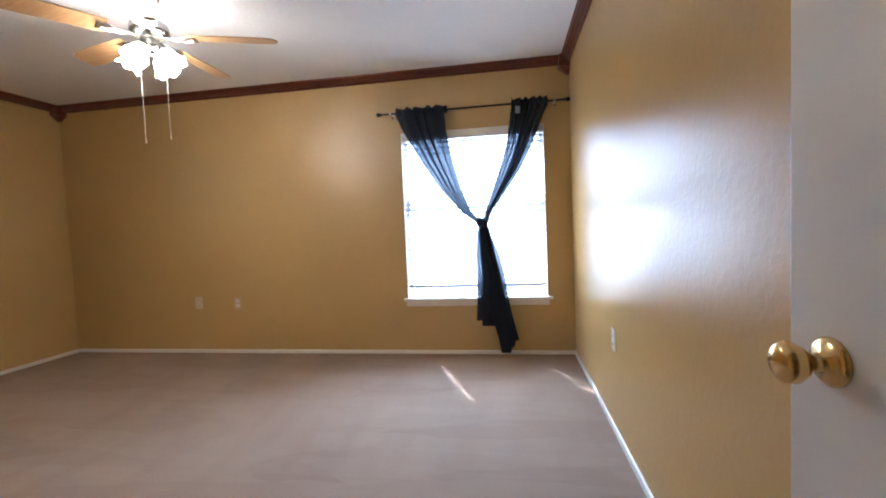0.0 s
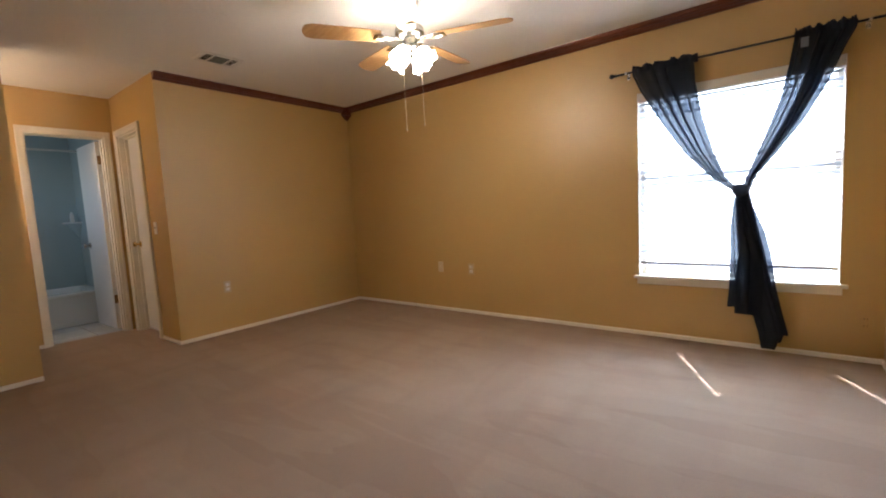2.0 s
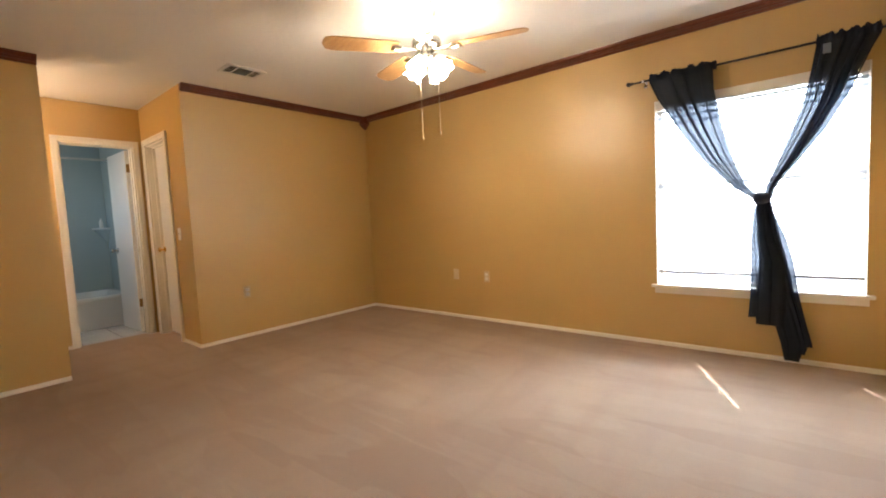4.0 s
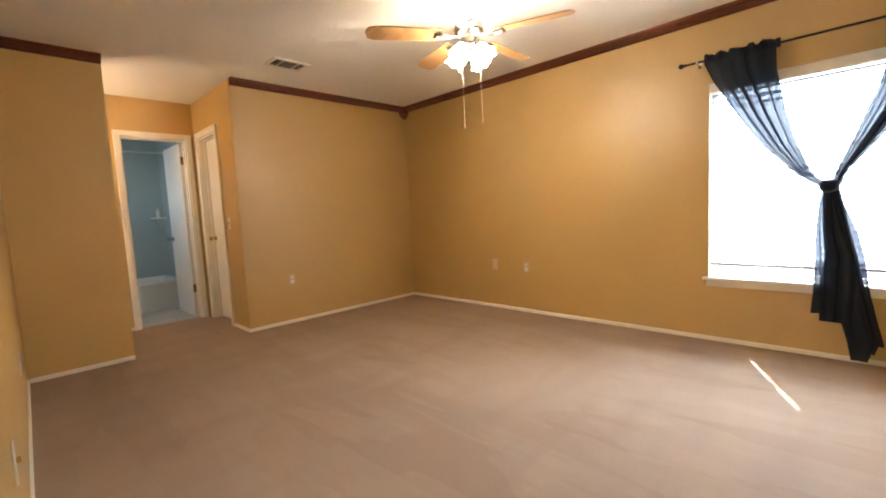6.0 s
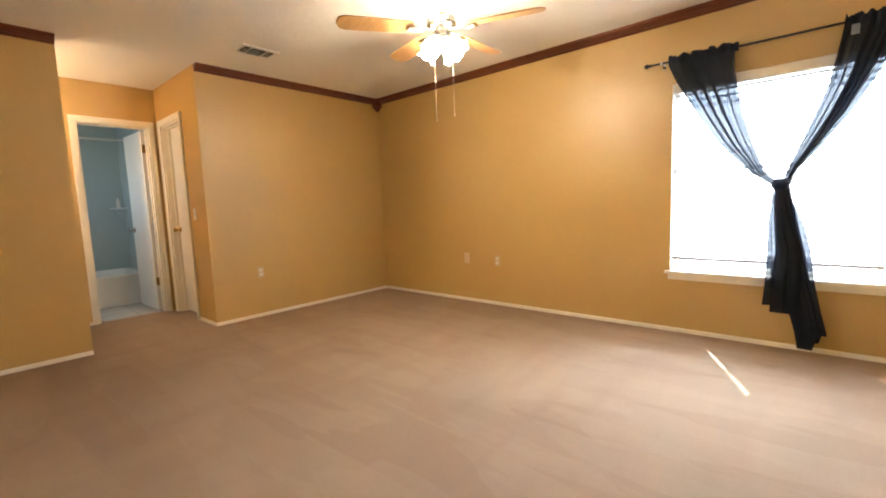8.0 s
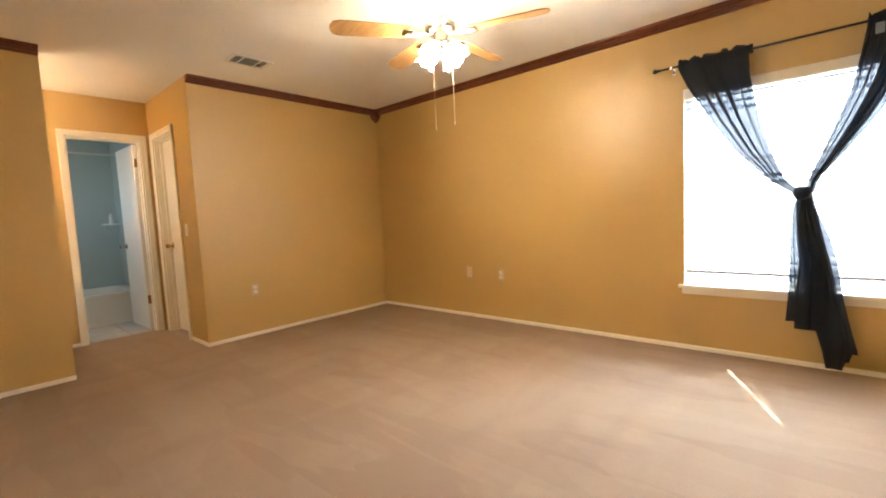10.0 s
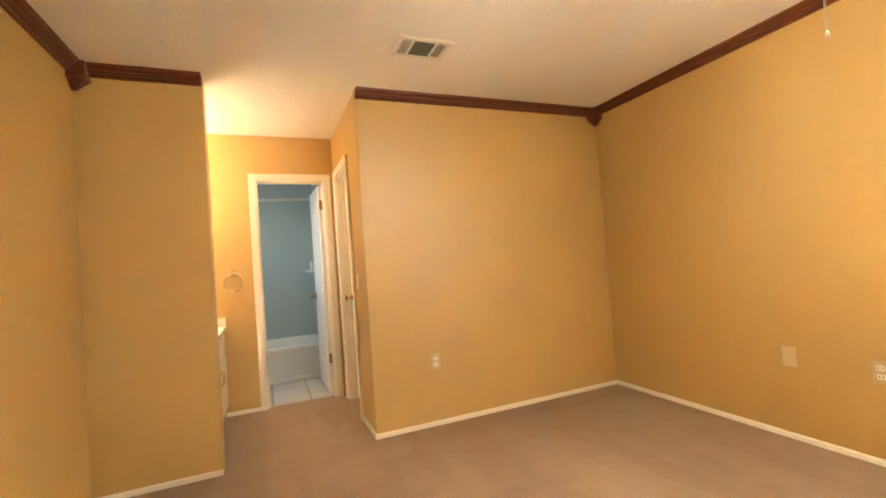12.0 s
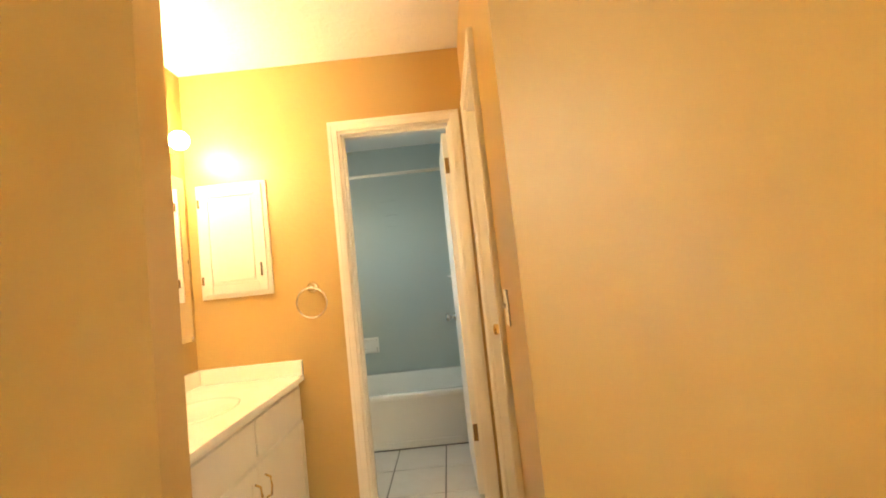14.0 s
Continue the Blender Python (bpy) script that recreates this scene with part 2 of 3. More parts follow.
def sweep(bm, profile, a, b, out):
    """Adds a moulding from a to b; profile gives (distance from the wall, height) pairs; out is the way off the wall."""
    a, b, out = Vector(a), Vector(b), Vector(out)
    ends = [[bm.verts.new(p + out * d + Vector((0, 0, h))) for d, h in profile] for p in (a, b)]
    n = len(profile)
    for i in range(n):
        bm.faces.new((ends[0][i], ends[0][(i + 1) % n], ends[1][(i + 1) % n], ends[1][i]))
    bm.faces.new(ends[0])
    bm.faces.new(ends[1])
    return bm


# ---- large structure ----
structure("wall_north", boxes((XW - T, WX0, YN, YN + 0.15, 0, CEIL), (WX1, XE + T, YN, YN + 0.15, 0, CEIL),
                              (WX0, WX1, YN, YN + 0.15, 0, WZ0 - 0.022), (WX0, WX1, YN, YN + 0.15, WZ1, CEIL)),
          PAINT, "gold painted textured bedroom wall round the window", "wall")
structure("wall_east", boxes((XE, XE + T, -0.9, YN, 0, CEIL)), PAINT, "gold painted textured bedroom wall, shiny with window light", "wall")
structure("wall_west", boxes((XW - T, XW, HALL_N, YN, 0, CEIL)), PAINT, "gold painted bedroom wall beside the vanity hall", "wall")
structure("wall_west_stub", boxes((XW - T, XW, ys(XW) + 0.001, HALL_S, 0, CEIL)), PAINT, "short gold painted wall before the vanity", "wall")
DX0, DX1 = -0.06, 0.775
south = boxes((XW - T, DX0, -T, 0, 0, CEIL), (DX0, DX1, -T, 0, 2.05, CEIL), (DX1, XE, -T, 0, 0, CEIL))
for vert in south.verts:
    vert.co.y += ys(vert.co.x)
structure("wall_south", south,
          PAINT, "gold painted bedroom wall with the entry doorway", "wall")
structure("wall_hall_north", boxes((XB, -5.115, HALL_N, HALL_N + T, 0, CEIL), (-4.52, XW - T, HALL_N, HALL_N + T, 0, CEIL),
                                   (-5.115, -4.52, HALL_N, HALL_N + T, 2.03, CEIL)), PAINT, "gold painted hall wall with the closet door", "wall")
BDY0, BDY1, BDZ = 1.744, 2.357, 2.04
structure("wall_bath", boxes((BX1, XB, YM - T, BDY0, 0, CEIL), (BX1, XB, BDY1, HALL_N + T, 0, CEIL), (BX1, XB, BDY0, BDY1, BDZ, CEIL)),
          PAINT, "gold painted wall with the bathroom doorway", "wall")
structure("wall_mirror", boxes((XB, XW - T, YM - T, YM, 0, CEIL)), PAINT, "gold painted wall behind the vanity mirror", "wall")
structure("wall_bathroom_back", boxes((BX0 - T, BX0, BY0 - T, BY1 + T, 0, CEIL)), SURROUND, "pale blue-grey glossy wall above the bathtub", "wall")
structure("wall_bathroom_north", boxes((BX0, BX1, BY1, BY1 + T, 0, CEIL)), SURROUND, "pale blue-grey bathroom wall", "wall")
structure("wall_bathroom_south", boxes((BX0, -6.05, BY0 - T, BY0, 0, CEIL), (-5.45, BX1, BY0 - T, BY0, 0, CEIL), (-6.05, -5.45, BY0 - T, BY0, 0, 1.35),
                                       (-6.05, -5.45, BY0 - T, BY0, 1.95, CEIL)), SURROUND, "pale blue-grey bathroom wall with a window opening", "wall")
structure("ceiling", boxes((BX0 - T, XE + T, -1.05, YN + 0.15, CEIL, CEIL + 0.12)), CEILING, "white knockdown-textured ceiling", "ceiling")
structure("floor", boxes((XB - 0.06, XE + T, -1.05, YN + 0.15, -0.1, 0)), CARPET, "beige cut-pile carpet with vacuum marks", "floor")
structure("wall_closet", boxes((XB, XW - T, 3.1, 3.2, 0, CEIL)), PAINT, "plain closet back wall", "wall")
structure("wall_entry", boxes((-0.6, XE + T, -1.02, -0.9, 0, CEIL), (-0.72, -0.6, -1.02, YS - T, 0, CEIL)), PAINT, "plain gold painted entry wall", "wall")
structure("backdrop", boxes((-14, 14, YN + 7.0, YN + 7.1, -0.15, 6.5)), BRIGHT, "plain glowing backdrop for the bright outdoors seen through the blinds", "backdrop")
structure("ground", boxes((-60, 60, YN + 0.15, 90, -0.35, -0.15)), GROUND, "pale sunlit concrete outside", "ground")


# ---- mouldings ----
BASE = [(0.0, 0.0), (0.011, 0.0), (0.011, 0.022), (0.007, 0.030), (0.0, 0.032)]
CROWN_H = 0.070
flute = [(0.0, -CROWN_H), (0.012, -CROWN_H), (0.016, -0.066), (0.016, -0.061), (0.022, -0.058), (0.026, -0.055), (0.021, -0.050),
         (0.031, -0.046), (0.034, -0.038), (0.029, -0.033), (0.040, -0.026), (0.047, -0.018), (0.047, -0.010), (0.054, -0.008), (0.056, 0.0), (0.0, 0.0)]
flute = [(d * 1.2, h * 0.88) for d, h in flute]


def baseboard(a, b, out):
    bm = sweep(bmesh.new(), BASE, (*a, 0.0005), (*b, 0.0005), (*out, 0))
    structure("baseboard", bm, TRIM, "thin cream painted baseboard", "baseboard")


def crown(a, b, out):
    bm = sweep(bmesh.new(), flute, (*a, CEIL - 0.0005), (*b, CEIL - 0.0005), (*out, 0))
    structure("trim", bm, CROWN, "dark cherry fluted crown moulding", "crown moulding")


def corner_block(x, y, sx, sy):
    """A square block with a pointed drop, in the corner at x, y."""
    s, top, low, tip = 0.086, CEIL - 0.0005, CEIL - 0.10, CEIL - 0.145
    bm = boxes((x, x + sx * s, y, y + sy * s, low, top), bevel=0.003)
    a = boxes((x, x + sx * (s + 0.008), y, y + sy * (s + 0.008), low + 0.004, low + 0.014), bevel=0.002)
    tmp = bpy.data.meshes.new("tmp")
    a.to_mesh(tmp)
    a.free()
    bm.from_mesh(tmp)
    bpy.data.meshes.remove(tmp)
    base = [bm.verts.new((x + sx * u, y + sy * v, low)) for u, v in ((0, 0), (s - 0.006, 0), (s - 0.006, s - 0.006), (0, s - 0.006))]
    end = [bm.verts.new((x + sx * u, y + sy * v, tip)) for u, v in ((0, 0), (0.02, 0), (0.02, 0.02), (0, 0.02))]
    for i in range(4):
        bm.faces.new((base[i], base[(i + 1) % 4], end[(i + 1) % 4], end[i]))
    bm.faces.new(end)
    structure("trim", bm, CROWN, "dark cherry corner block with a pointed drop", "corner block")


baseboard((XW, YN), (XE, YN), (0, -1))
baseboard((XW, HALL_N), (XW, YN - 0.013), (1, 0))
baseboard((XW, ys(XW) + 0.013), (XW, HALL_S), (1, 0))
baseboard((XE, ys(XE) + 0.013), (XE, YN - 0.013), (-1, 0))
baseboard((XW, ys(XW)), (DX0, ys(DX0)), (0, 1))
baseboard((-4.458, HALL_N), (XW + 0.013, HALL_N), (0, -1))
baseboard((XB, 1.42), (XB, 1.70), (1, 0))
crown((XW, YN), (XE, YN), (0, -1))
crown((XW, HALL_N), (XW, YN), (1, 0))
crown((XW, ys(XW)), (XW, HALL_S), (1, 0))
crown((XE, ys(XE)), (XE, YN), (-1, 0))
crown((XW, ys(XW)), (XE, ys(XE)), (0, 1))
for x, y, sx, sy in ((XW, YN, 1, -1), (XE, YN, -1, -1), (XW, ys(XW), 1, 1), (XE, ys(XE), -1, 1)):
    corner_block(x, y, sx, sy)


# ---- window ----
def window():
    w = tagged(new("window_1"), "white framed window over a white sill, hidden by closed blinds", "window", kind="structure")
    y = YN + 0.115
    part("window_frame", boxes((WX0, WX0 + 0.035, y - 0.02, y + 0.03, WZ0, WZ1), (WX1 - 0.035, WX1, y - 0.02, y + 0.03, WZ0, WZ1),
                               (WX0 + 0.035, WX1 - 0.035, y - 0.02, y + 0.03, WZ1 - 0.035, WZ1), (WX0 + 0.035, WX1 - 0.035, y - 0.02, y + 0.03, WZ0, WZ0 + 0.03),
                               (WX0 + 0.035, WX1 - 0.035, y - 0.02, y + 0.03, 1.36, 1.40), bevel=0.003), TRIM, w)
    for z0, z1 in ((WZ0 + 0.03, 1.36), (1.40, WZ1 - 0.035)):
        pane = part("pane", boxes((WX0 + 0.035, WX1 - 0.035, y + 0.003, y + 0.007, z0, z1)), GLASS, w)
        pane.visible_shadow = False
    part("jamb_liner", boxes((WX0, WX0 + 0.004, YN, YN + 0.095, WZ0, WZ1), (WX1 - 0.004, WX1, YN, YN + 0.095, WZ0, WZ1), (WX0 + 0.004, WX1 - 0.004, YN, YN + 0.095, WZ1 - 0.002, WZ1)), TRIM, w)
    part("window_sill", boxes((WX0 - 0.03, WX1 + 0.035, YN - 0.045, YN + 0.0, WZ0 - 0.022, WZ0), (WX0, WX1, YN, YN + 0.1, WZ0 - 0.022, WZ0), bevel=0.003), TRIM, w)
    part("sill_apron", boxes((WX0 - 0.01, WX1 + 0.01, YN - 0.016, YN, WZ0 - 0.07, WZ0 - 0.022), bevel=0.003), TRIM, w)


window()


def blinds():
    b = thing("window_blind", "white closed horizontal slat blind inside the window recess", "window blind")
    y, pitch = YN + 0.045, 0.048
    part("headrail", boxes((WX0 + 0.006, WX1 - 0.006, YN + 0.004, YN + 0.07, 1.865, WZ1 - 0.002), bevel=0.004), TRIM, b, "off-white valance over the headrail")
    tilt = radians(32)
    c, s = math.cos(tilt), math.sin(tilt)
    # a slat with two cord holes, low edge towards the room
    bm = bmesh.new()
    xs = [WX0 + 0.007, -0.461, -0.445, -0.004, 0.004, 0.389, 0.405, WX1 - 0.007]
    us = [-0.028, -0.009, 0.009, 0.028]
    grid = {}
    for i, x in enumerate(xs):
        for j, u in enumerate(us):
            bow = 0.0035 * (1 - (u / 0.028) ** 2)
            grid[i, j] = bm.verts.new((x, u * c, u * s + bow))
    for i in range(len(xs) - 1):
        for j in range(3):
            if j == 1 and i in (1, 5):
                continue
            bm.faces.new((grid[i, j], grid[i + 1, j], grid[i + 1, j + 1], grid[i, j + 1]))
    z, first = 1.845, None
    while z > 0.62:
        if first is None:
            first = part("slat", bm, SLAT, b)
            ob = first
        else:
            ob = new("slat", first.data)
            ob.parent = b
        ob.location = (0, y, z)
        z -= pitch
    part("bottom_rail", boxes((WX0 + 0.008, WX1 - 0.008, y - 0.026, y + 0.024, 0.583, 0.603), bevel=0.004), SHADED_RAIL, b)
    for x in (-0.478, 0.01, 0.372):
        part("ladder_cord", tube(tube(bmesh.new(), [(x, y - 0.03, 0.6), (x, y - 0.03, 1.87)], 0.0009, 5), [(x, y + 0.03, 0.6), (x, y + 0.03, 1.87)], 0.0009, 5), TRIM, b)


blinds()


# ---- curtain ----
KNOT = Vector((0.075, 4.50, 1.135))


def lerp(table, v):
    """Reads a value from (key, value) pairs, straight between them."""
    for (a, x), (b, y) in zip(table, table[1:]):
        if v <= b:
            return x + (y - x) * max(0.0, (v - a)) / (b - a)
    return table[-1][1]


def cloth(bm, edges, z0, z1, folds, depth, seed, rows=40, cols=84, bottom=None):
    """Adds a hanging pleated sheet between two edges given by height; deeper folds where it narrows."""
    rng = random.Random(seed)
    ph = [rng.uniform(0, 6.28) for _ in range(4)]
    grid = []
    for i in range(rows + 1):
        z = z0 + (z1 - z0) * i / rows
        xa, xb = edges(z)
        row = []
        for j in range(cols + 1):
            u = j / cols
            a = 2 * math.pi * folds * u + ph[0] + 0.8 * math.sin(5 * u + ph[1] + z)
            w = math.sin(a) + 0.4 * math.sin(2.3 * a + ph[2])
            x = xa + (xb - xa) * (u + min(0.42 / folds, 0.14) * math.sin(a + 1.2) * math.sin(math.pi * u) ** 0.5)
            zz = z if bottom is None else max(z, bottom(u))
            row.append(bm.verts.new((x, 4.515 + depth * w + 0.008 * math.sin(3 * z + ph[3]), zz)))
        grid.append(row)
    for a, b in zip(grid, grid[1:]):
        for j in range(cols):
            try:
                bm.faces.new((a[j], a[j + 1], b[j + 1], b[j]))
            except ValueError:
                pass
    return bm


def curtain():
    c = thing("curtain", "sheer black curtain panels tied in one knot over the window", "curtain")
    left_a = [(1.13, 0.03), (1.22, -0.085), (1.43, -0.27), (1.65, -0.41), (1.92, -0.56), (2.06, -0.62)]
    left_b = [(1.13, 0.085), (1.22, -0.01), (1.43, -0.09), (1.65, -0.15), (1.92, -0.20), (2.06, -0.205)]
    right_a = [(1.13, 0.075), (1.22, 0.105), (1.34, 0.15), (1.53, 0.22), (1.72, 0.285), (1.90, 0.32), (2.06, 0.345)]
    right_b = [(1.13, 0.13), (1.22, 0.155), (1.34, 0.25), (1.55, 0.40), (1.76, 0.51), (1.97, 0.59), (2.06, 0.635)]
    part("panel", cloth(bmesh.new(), lambda z: (lerp(left_a, z), lerp(left_b, z)), 1.13, 2.10, 5, 0.012, 3), SHEER, c, smooth=True)
    part("panel", cloth(bmesh.new(), lambda z: (lerp(right_a, z), lerp(right_b, z)), 1.13, 2.10, 6, 0.012, 5), SHEER, c, smooth=True)
    part("fold", cloth(bmesh.new(), lambda z: (0.6 * lerp(right_a, z) + 0.4 * lerp(right_b, z), 0.2 * lerp(right_a, z) + 0.8 * lerp(right_b, z)), 1.13, 2.09, 3, 0.010, 9), SHEER, c, smooth=True)
    # the overlapping tails under the knot: (left edge, right edge, bottom height, folds)
    left = [(0.03, 0.20), (0.15, 0.18), (0.30, 0.14), (0.47, 0.10), (0.70, 0.085), (0.85, 0.065), (1.13, 0.06)]
    right = [(0.03, 0.275), (0.15, 0.31), (0.30, 0.28), (0.47, 0.24), (0.70, 0.20), (0.85, 0.165), (1.13, 0.11)]
    tails = [
        ([(0.30, 0.00), (0.47, 0.012), (0.70, 0.018), (0.85, 0.016), (1.05, 0.03), (1.13, 0.05)], [(0.30, 0.16), (0.47, 0.14), (0.85, 0.085), (1.13, 0.08)], 0.310, 1.4),
        ([(0.26, 0.045), (0.47, 0.045), (0.70, 0.065), (0.85, 0.052), (1.06, 0.045), (1.13, 0.06)], [(0.26, 0.20), (0.47, 0.21), (0.70, 0.20), (0.85, 0.15), (1.06, 0.105), (1.13, 0.10)], 0.265, 2),
        (left, right, 0.035, 3),
        ([(z, x + 0.008) for z, x in left], [(z, x + 0.014) for z, x in right], 0.085, 3),
        ([(0.15, 0.25), (0.30, 0.22), (0.47, 0.18), (0.70, 0.15), (1.13, 0.09)], [(0.15, 0.345), (0.30, 0.31), (0.47, 0.275), (0.70, 0.245), (0.85, 0.21), (1.06, 0.13), (1.13, 0.115)], 0.140, 1.4),
    ]
    for k, (ta, tb, z0, folds) in enumerate(tails):
        part("tail", cloth(bmesh.new(), lambda z: (lerp(ta, z), lerp(tb, z)), z0, 1.13, folds, 0.006 if folds < 2 else 0.010, 20 + k), SHEER, c, smooth=True)
    bm = bmesh.new()
    lathe(bm, [(0.0, -0.045), (0.030, -0.040), (0.046, -0.022), (0.050, 0.0), (0.044, 0.022), (0.030, 0.036), (0.0, 0.040)], 18, Matrix.Translation(KNOT) @ Matrix.Diagonal((1, 0.7, 1, 1)))
    for v in bm.verts:
        v.co += 0.006 * noise.noise_vector(v.co * 45)
    part("knot", bm, SHEER, c, smooth=True)
    for xa, xb, seed in ((-0.615, -0.185, 1), (0.35, 0.63, 2)):
        rng = random.Random(seed)
        bm = bmesh.new()
        n = 60
        rows = []
        for i in range(n + 1):
            u = i / n
            x = xa + (xb - xa) * u
            top = 2.115 + 0.008 * math.sin(31 * u + seed) + rng.uniform(-0.004, 0.006)
            dy = 0.014 * math.sin(46 * u)
            rows.append([bm.verts.new(p) for p in ((x, 4.545 + dy * 0.3, 2.062), (x, 4.552 + dy * 0.4, 2.088), (x, 4.535 + dy, top), (x, 4.505 + dy, top), (x, 4.496 + dy * 0.5, 2.088), (x, 4.503 + dy * 0.3, 2.062))])
        for a, b in zip(rows, rows[1:]):
            for k in range(5):
                bm.faces.new((a[k], b[k], b[k + 1], a[k + 1]))
        part("header", bm, SHEER, c, "gathered rod pocket with a ruffle", smooth=True)
    # white label before the sheer; the cloth's dimming is painted as grey
    part("care_label", boxes((0.376, 0.414, 4.4905, 4.4915, 1.995, 2.055), bevel=0.0003), DIMMED_LABEL, c, "small sewn care label, greyed as if behind the sheer")


curtain()


def curtain_rod():
    r = thing("curtain_rod", "thin black metal curtain rod with ball finials", "curtain rod")
    z, y = 2.083, 4.522
    part("rod", tube(bmesh.new(), [(-0.74, y, z), (0.76, y, z)], 0.008, 12), BLACK, r, smooth=True)
    for x, s in ((-0.74, -1), (0.76, 1)):
        bm = lathe(bmesh.new(), [(0.0, 0.0), (0.011, 0.0), (0.013, 0.006), (0.008, 0.012), (0.014, 0.02), (0.019, 0.032), (0.014, 0.044), (0.006, 0.050), (0.0, 0.052)], 14,
                   pose(x, y, z, 0, 90 * s, 0))
        part("finial", bm, BLACK, r, smooth=True)
    for x in (-0.665, 0.69):
        part("bracket", boxes((x - 0.012, x + 0.012, YN - 0.004, YN - 0.0005, z - 0.035, z + 0.02), (x - 0.005, x + 0.005, y, YN - 0.004, z - 0.014, z - 0.007),
                              (x - 0.007, x + 0.007, y - 0.012, y + 0.011, z - 0.014, z - 0.008), (x - 0.007, x + 0.007, y - 0.013, y - 0.009, z - 0.014, z + 0.008), bevel=0.001), CHROME, r, "shiny wall bracket")


curtain_rod()


# ---- doors ----
def door_leaf(parent, width, height=2.0, name="door_leaf"):
    """A plain flush door along -y from its hinge, 35 mm thick, in its own axes."""
    return part(name, boxes((-0.0175, 0.0175, -width, 0, 0.012, height), bevel=0.002), DOOR, parent)


def knob(parent, at, way, metal, name="door_knob"):
    """A round knob with its rose, sticking out along way."""
    bm = lathe(bmesh.new(), [(0.0, 0.0), (0.032, 0.0), (0.032, 0.004), (0.026, 0.009), (0.012, 0.012), (0.010, 0.030), (0.020, 0.036), (0.027, 0.048), (0.026, 0.060), (0.018, 0.066), (0.0, 0.067)],
               28, Matrix.Translation(at) @ Vector(way).to_track_quat("Z", "Y").to_matrix().to_4x4())
    return part(name, bm, metal, parent, smooth=True)


def hinges(parent, x, y, zs, dx=0.0, dy=0.0):
    for z in zs:
        bm = tube(bmesh.new(), [(x, y, z - 0.045), (x, y, z + 0.045)], 0.006, 8)
        block(bm, x, x + 0.030, 0.0005, 0.0025, z - 0.045, z + 0.045)
        part("hinge", bm, HINGE, parent, "brass hinge")


entry = tagged(new("door_1"), "open white flush entry door with a brass knob", "door", kind="structure")
entry.matrix_world = pose(0.765, 0.815, 0, 0, 0, 183.8)
door_leaf(entry, 0.81, 2.02)
knob(entry, (0.0175, -0.737, 0.918), (1, 0, 0), BRASS)
knob(entry, (-0.0175, -0.737, 0.918), (-1, 0, 0), BRASS).scale = (0.9, 1, 1)

bath_door = tagged(new("door_2"), "white flush bathroom door standing open", "door", kind="structure")
bath_door.matrix_world = pose(BX1 + 0.005, 2.322, 0, 0, 0, -88)
door_leaf(bath_door, 0.60, 2.01)
knob(bath_door, (-0.0175, -0.54, 0.92), (-1, 0, 0), NICKEL)
knob(bath_door, (0.0175, -0.54, 0.92), (1, 0, 0), NICKEL)
hinges(bath_door, -0.0175, 0.006, (0.34, 1.82))

closet_door = tagged(new("door_3"), "closed white closet door with a brass knob", "door", kind="structure")
closet_door.matrix_world = pose(-4.525, HALL_N + 0.095, 0, 0, 0, -90)
door_leaf(closet_door, 0.58, 2.01)
knob(closet_door, (0.0175, -0.525, 0.92), (1, 0, 0), BRASS)


def casing(name, label, axis, face, a, b, top, out, width=0.062, jamb=0.12, stop=None):
    """Door casing round an opening from a to b in a wall whose face is at 'face'; out = +1 or -1, the way the casing faces."""
    def bx(p0, p1, q0, q1, z0, z1):
        return (q0, q1, p0, p1, z0, z1) if axis == "x" else (p0, p1, q0, q1, z0, z1)
    f0, f1 = sorted((face, face + out * 0.016))
    g0, g1 = sorted((face + out * 0.016, face + out * 0.022))
    ob = tagged(new(name), label, "door casing", kind="structure")
    part("casing", boxes(bx(a - width, a, f0, f1, 0, top + width), bx(b, b + width, f0, f1, 0, top + width), bx(a, b, f0, f1, top, top + width),
                         bx(a - width, a - width + 0.02, g0, g1, 0, top + width), bx(b + width - 0.02, b + width, g0, g1, 0, top + width),
                         bx(a - width + 0.02, b + width - 0.02, g0, g1, top + width - 0.02, top + width), bevel=0.002), TRIM, ob)
    j0, j1 = sorted((face, face - out * jamb))
    part("jamb", boxes(bx(a, a + 0.014, j0, j1, 0, top), bx(b - 0.014, b, j0, j1, 0, top), bx(a + 0.014, b - 0.014, j0, j1, top - 0.014, top), bevel=0.001), TRIM, ob)
    if stop:
        s0, s1 = stop
        part("stop", boxes(bx(a + 0.014, a + 0.024, s0, s1, 0, top - 0.014), bx(b - 0.024, b - 0.014, s0, s1, 0, top - 0.014), bx(a + 0.024, b - 0.024, s0, s1, top - 0.024, top - 0.014)), TRIM, ob)


casing("trim", "cream painted casing round the bathroom doorway", "x", XB, BDY0, BDY1, BDZ, 1, stop=(-5.31, -5.275), width=0.050, jamb=0.115)
casing("trim", "cream painted casing round the closet door", "y", HALL_N, -5.09, -4.52, 2.03, -1, width=0.060, stop=(HALL_N + 0.05, HALL_N + 0.076))


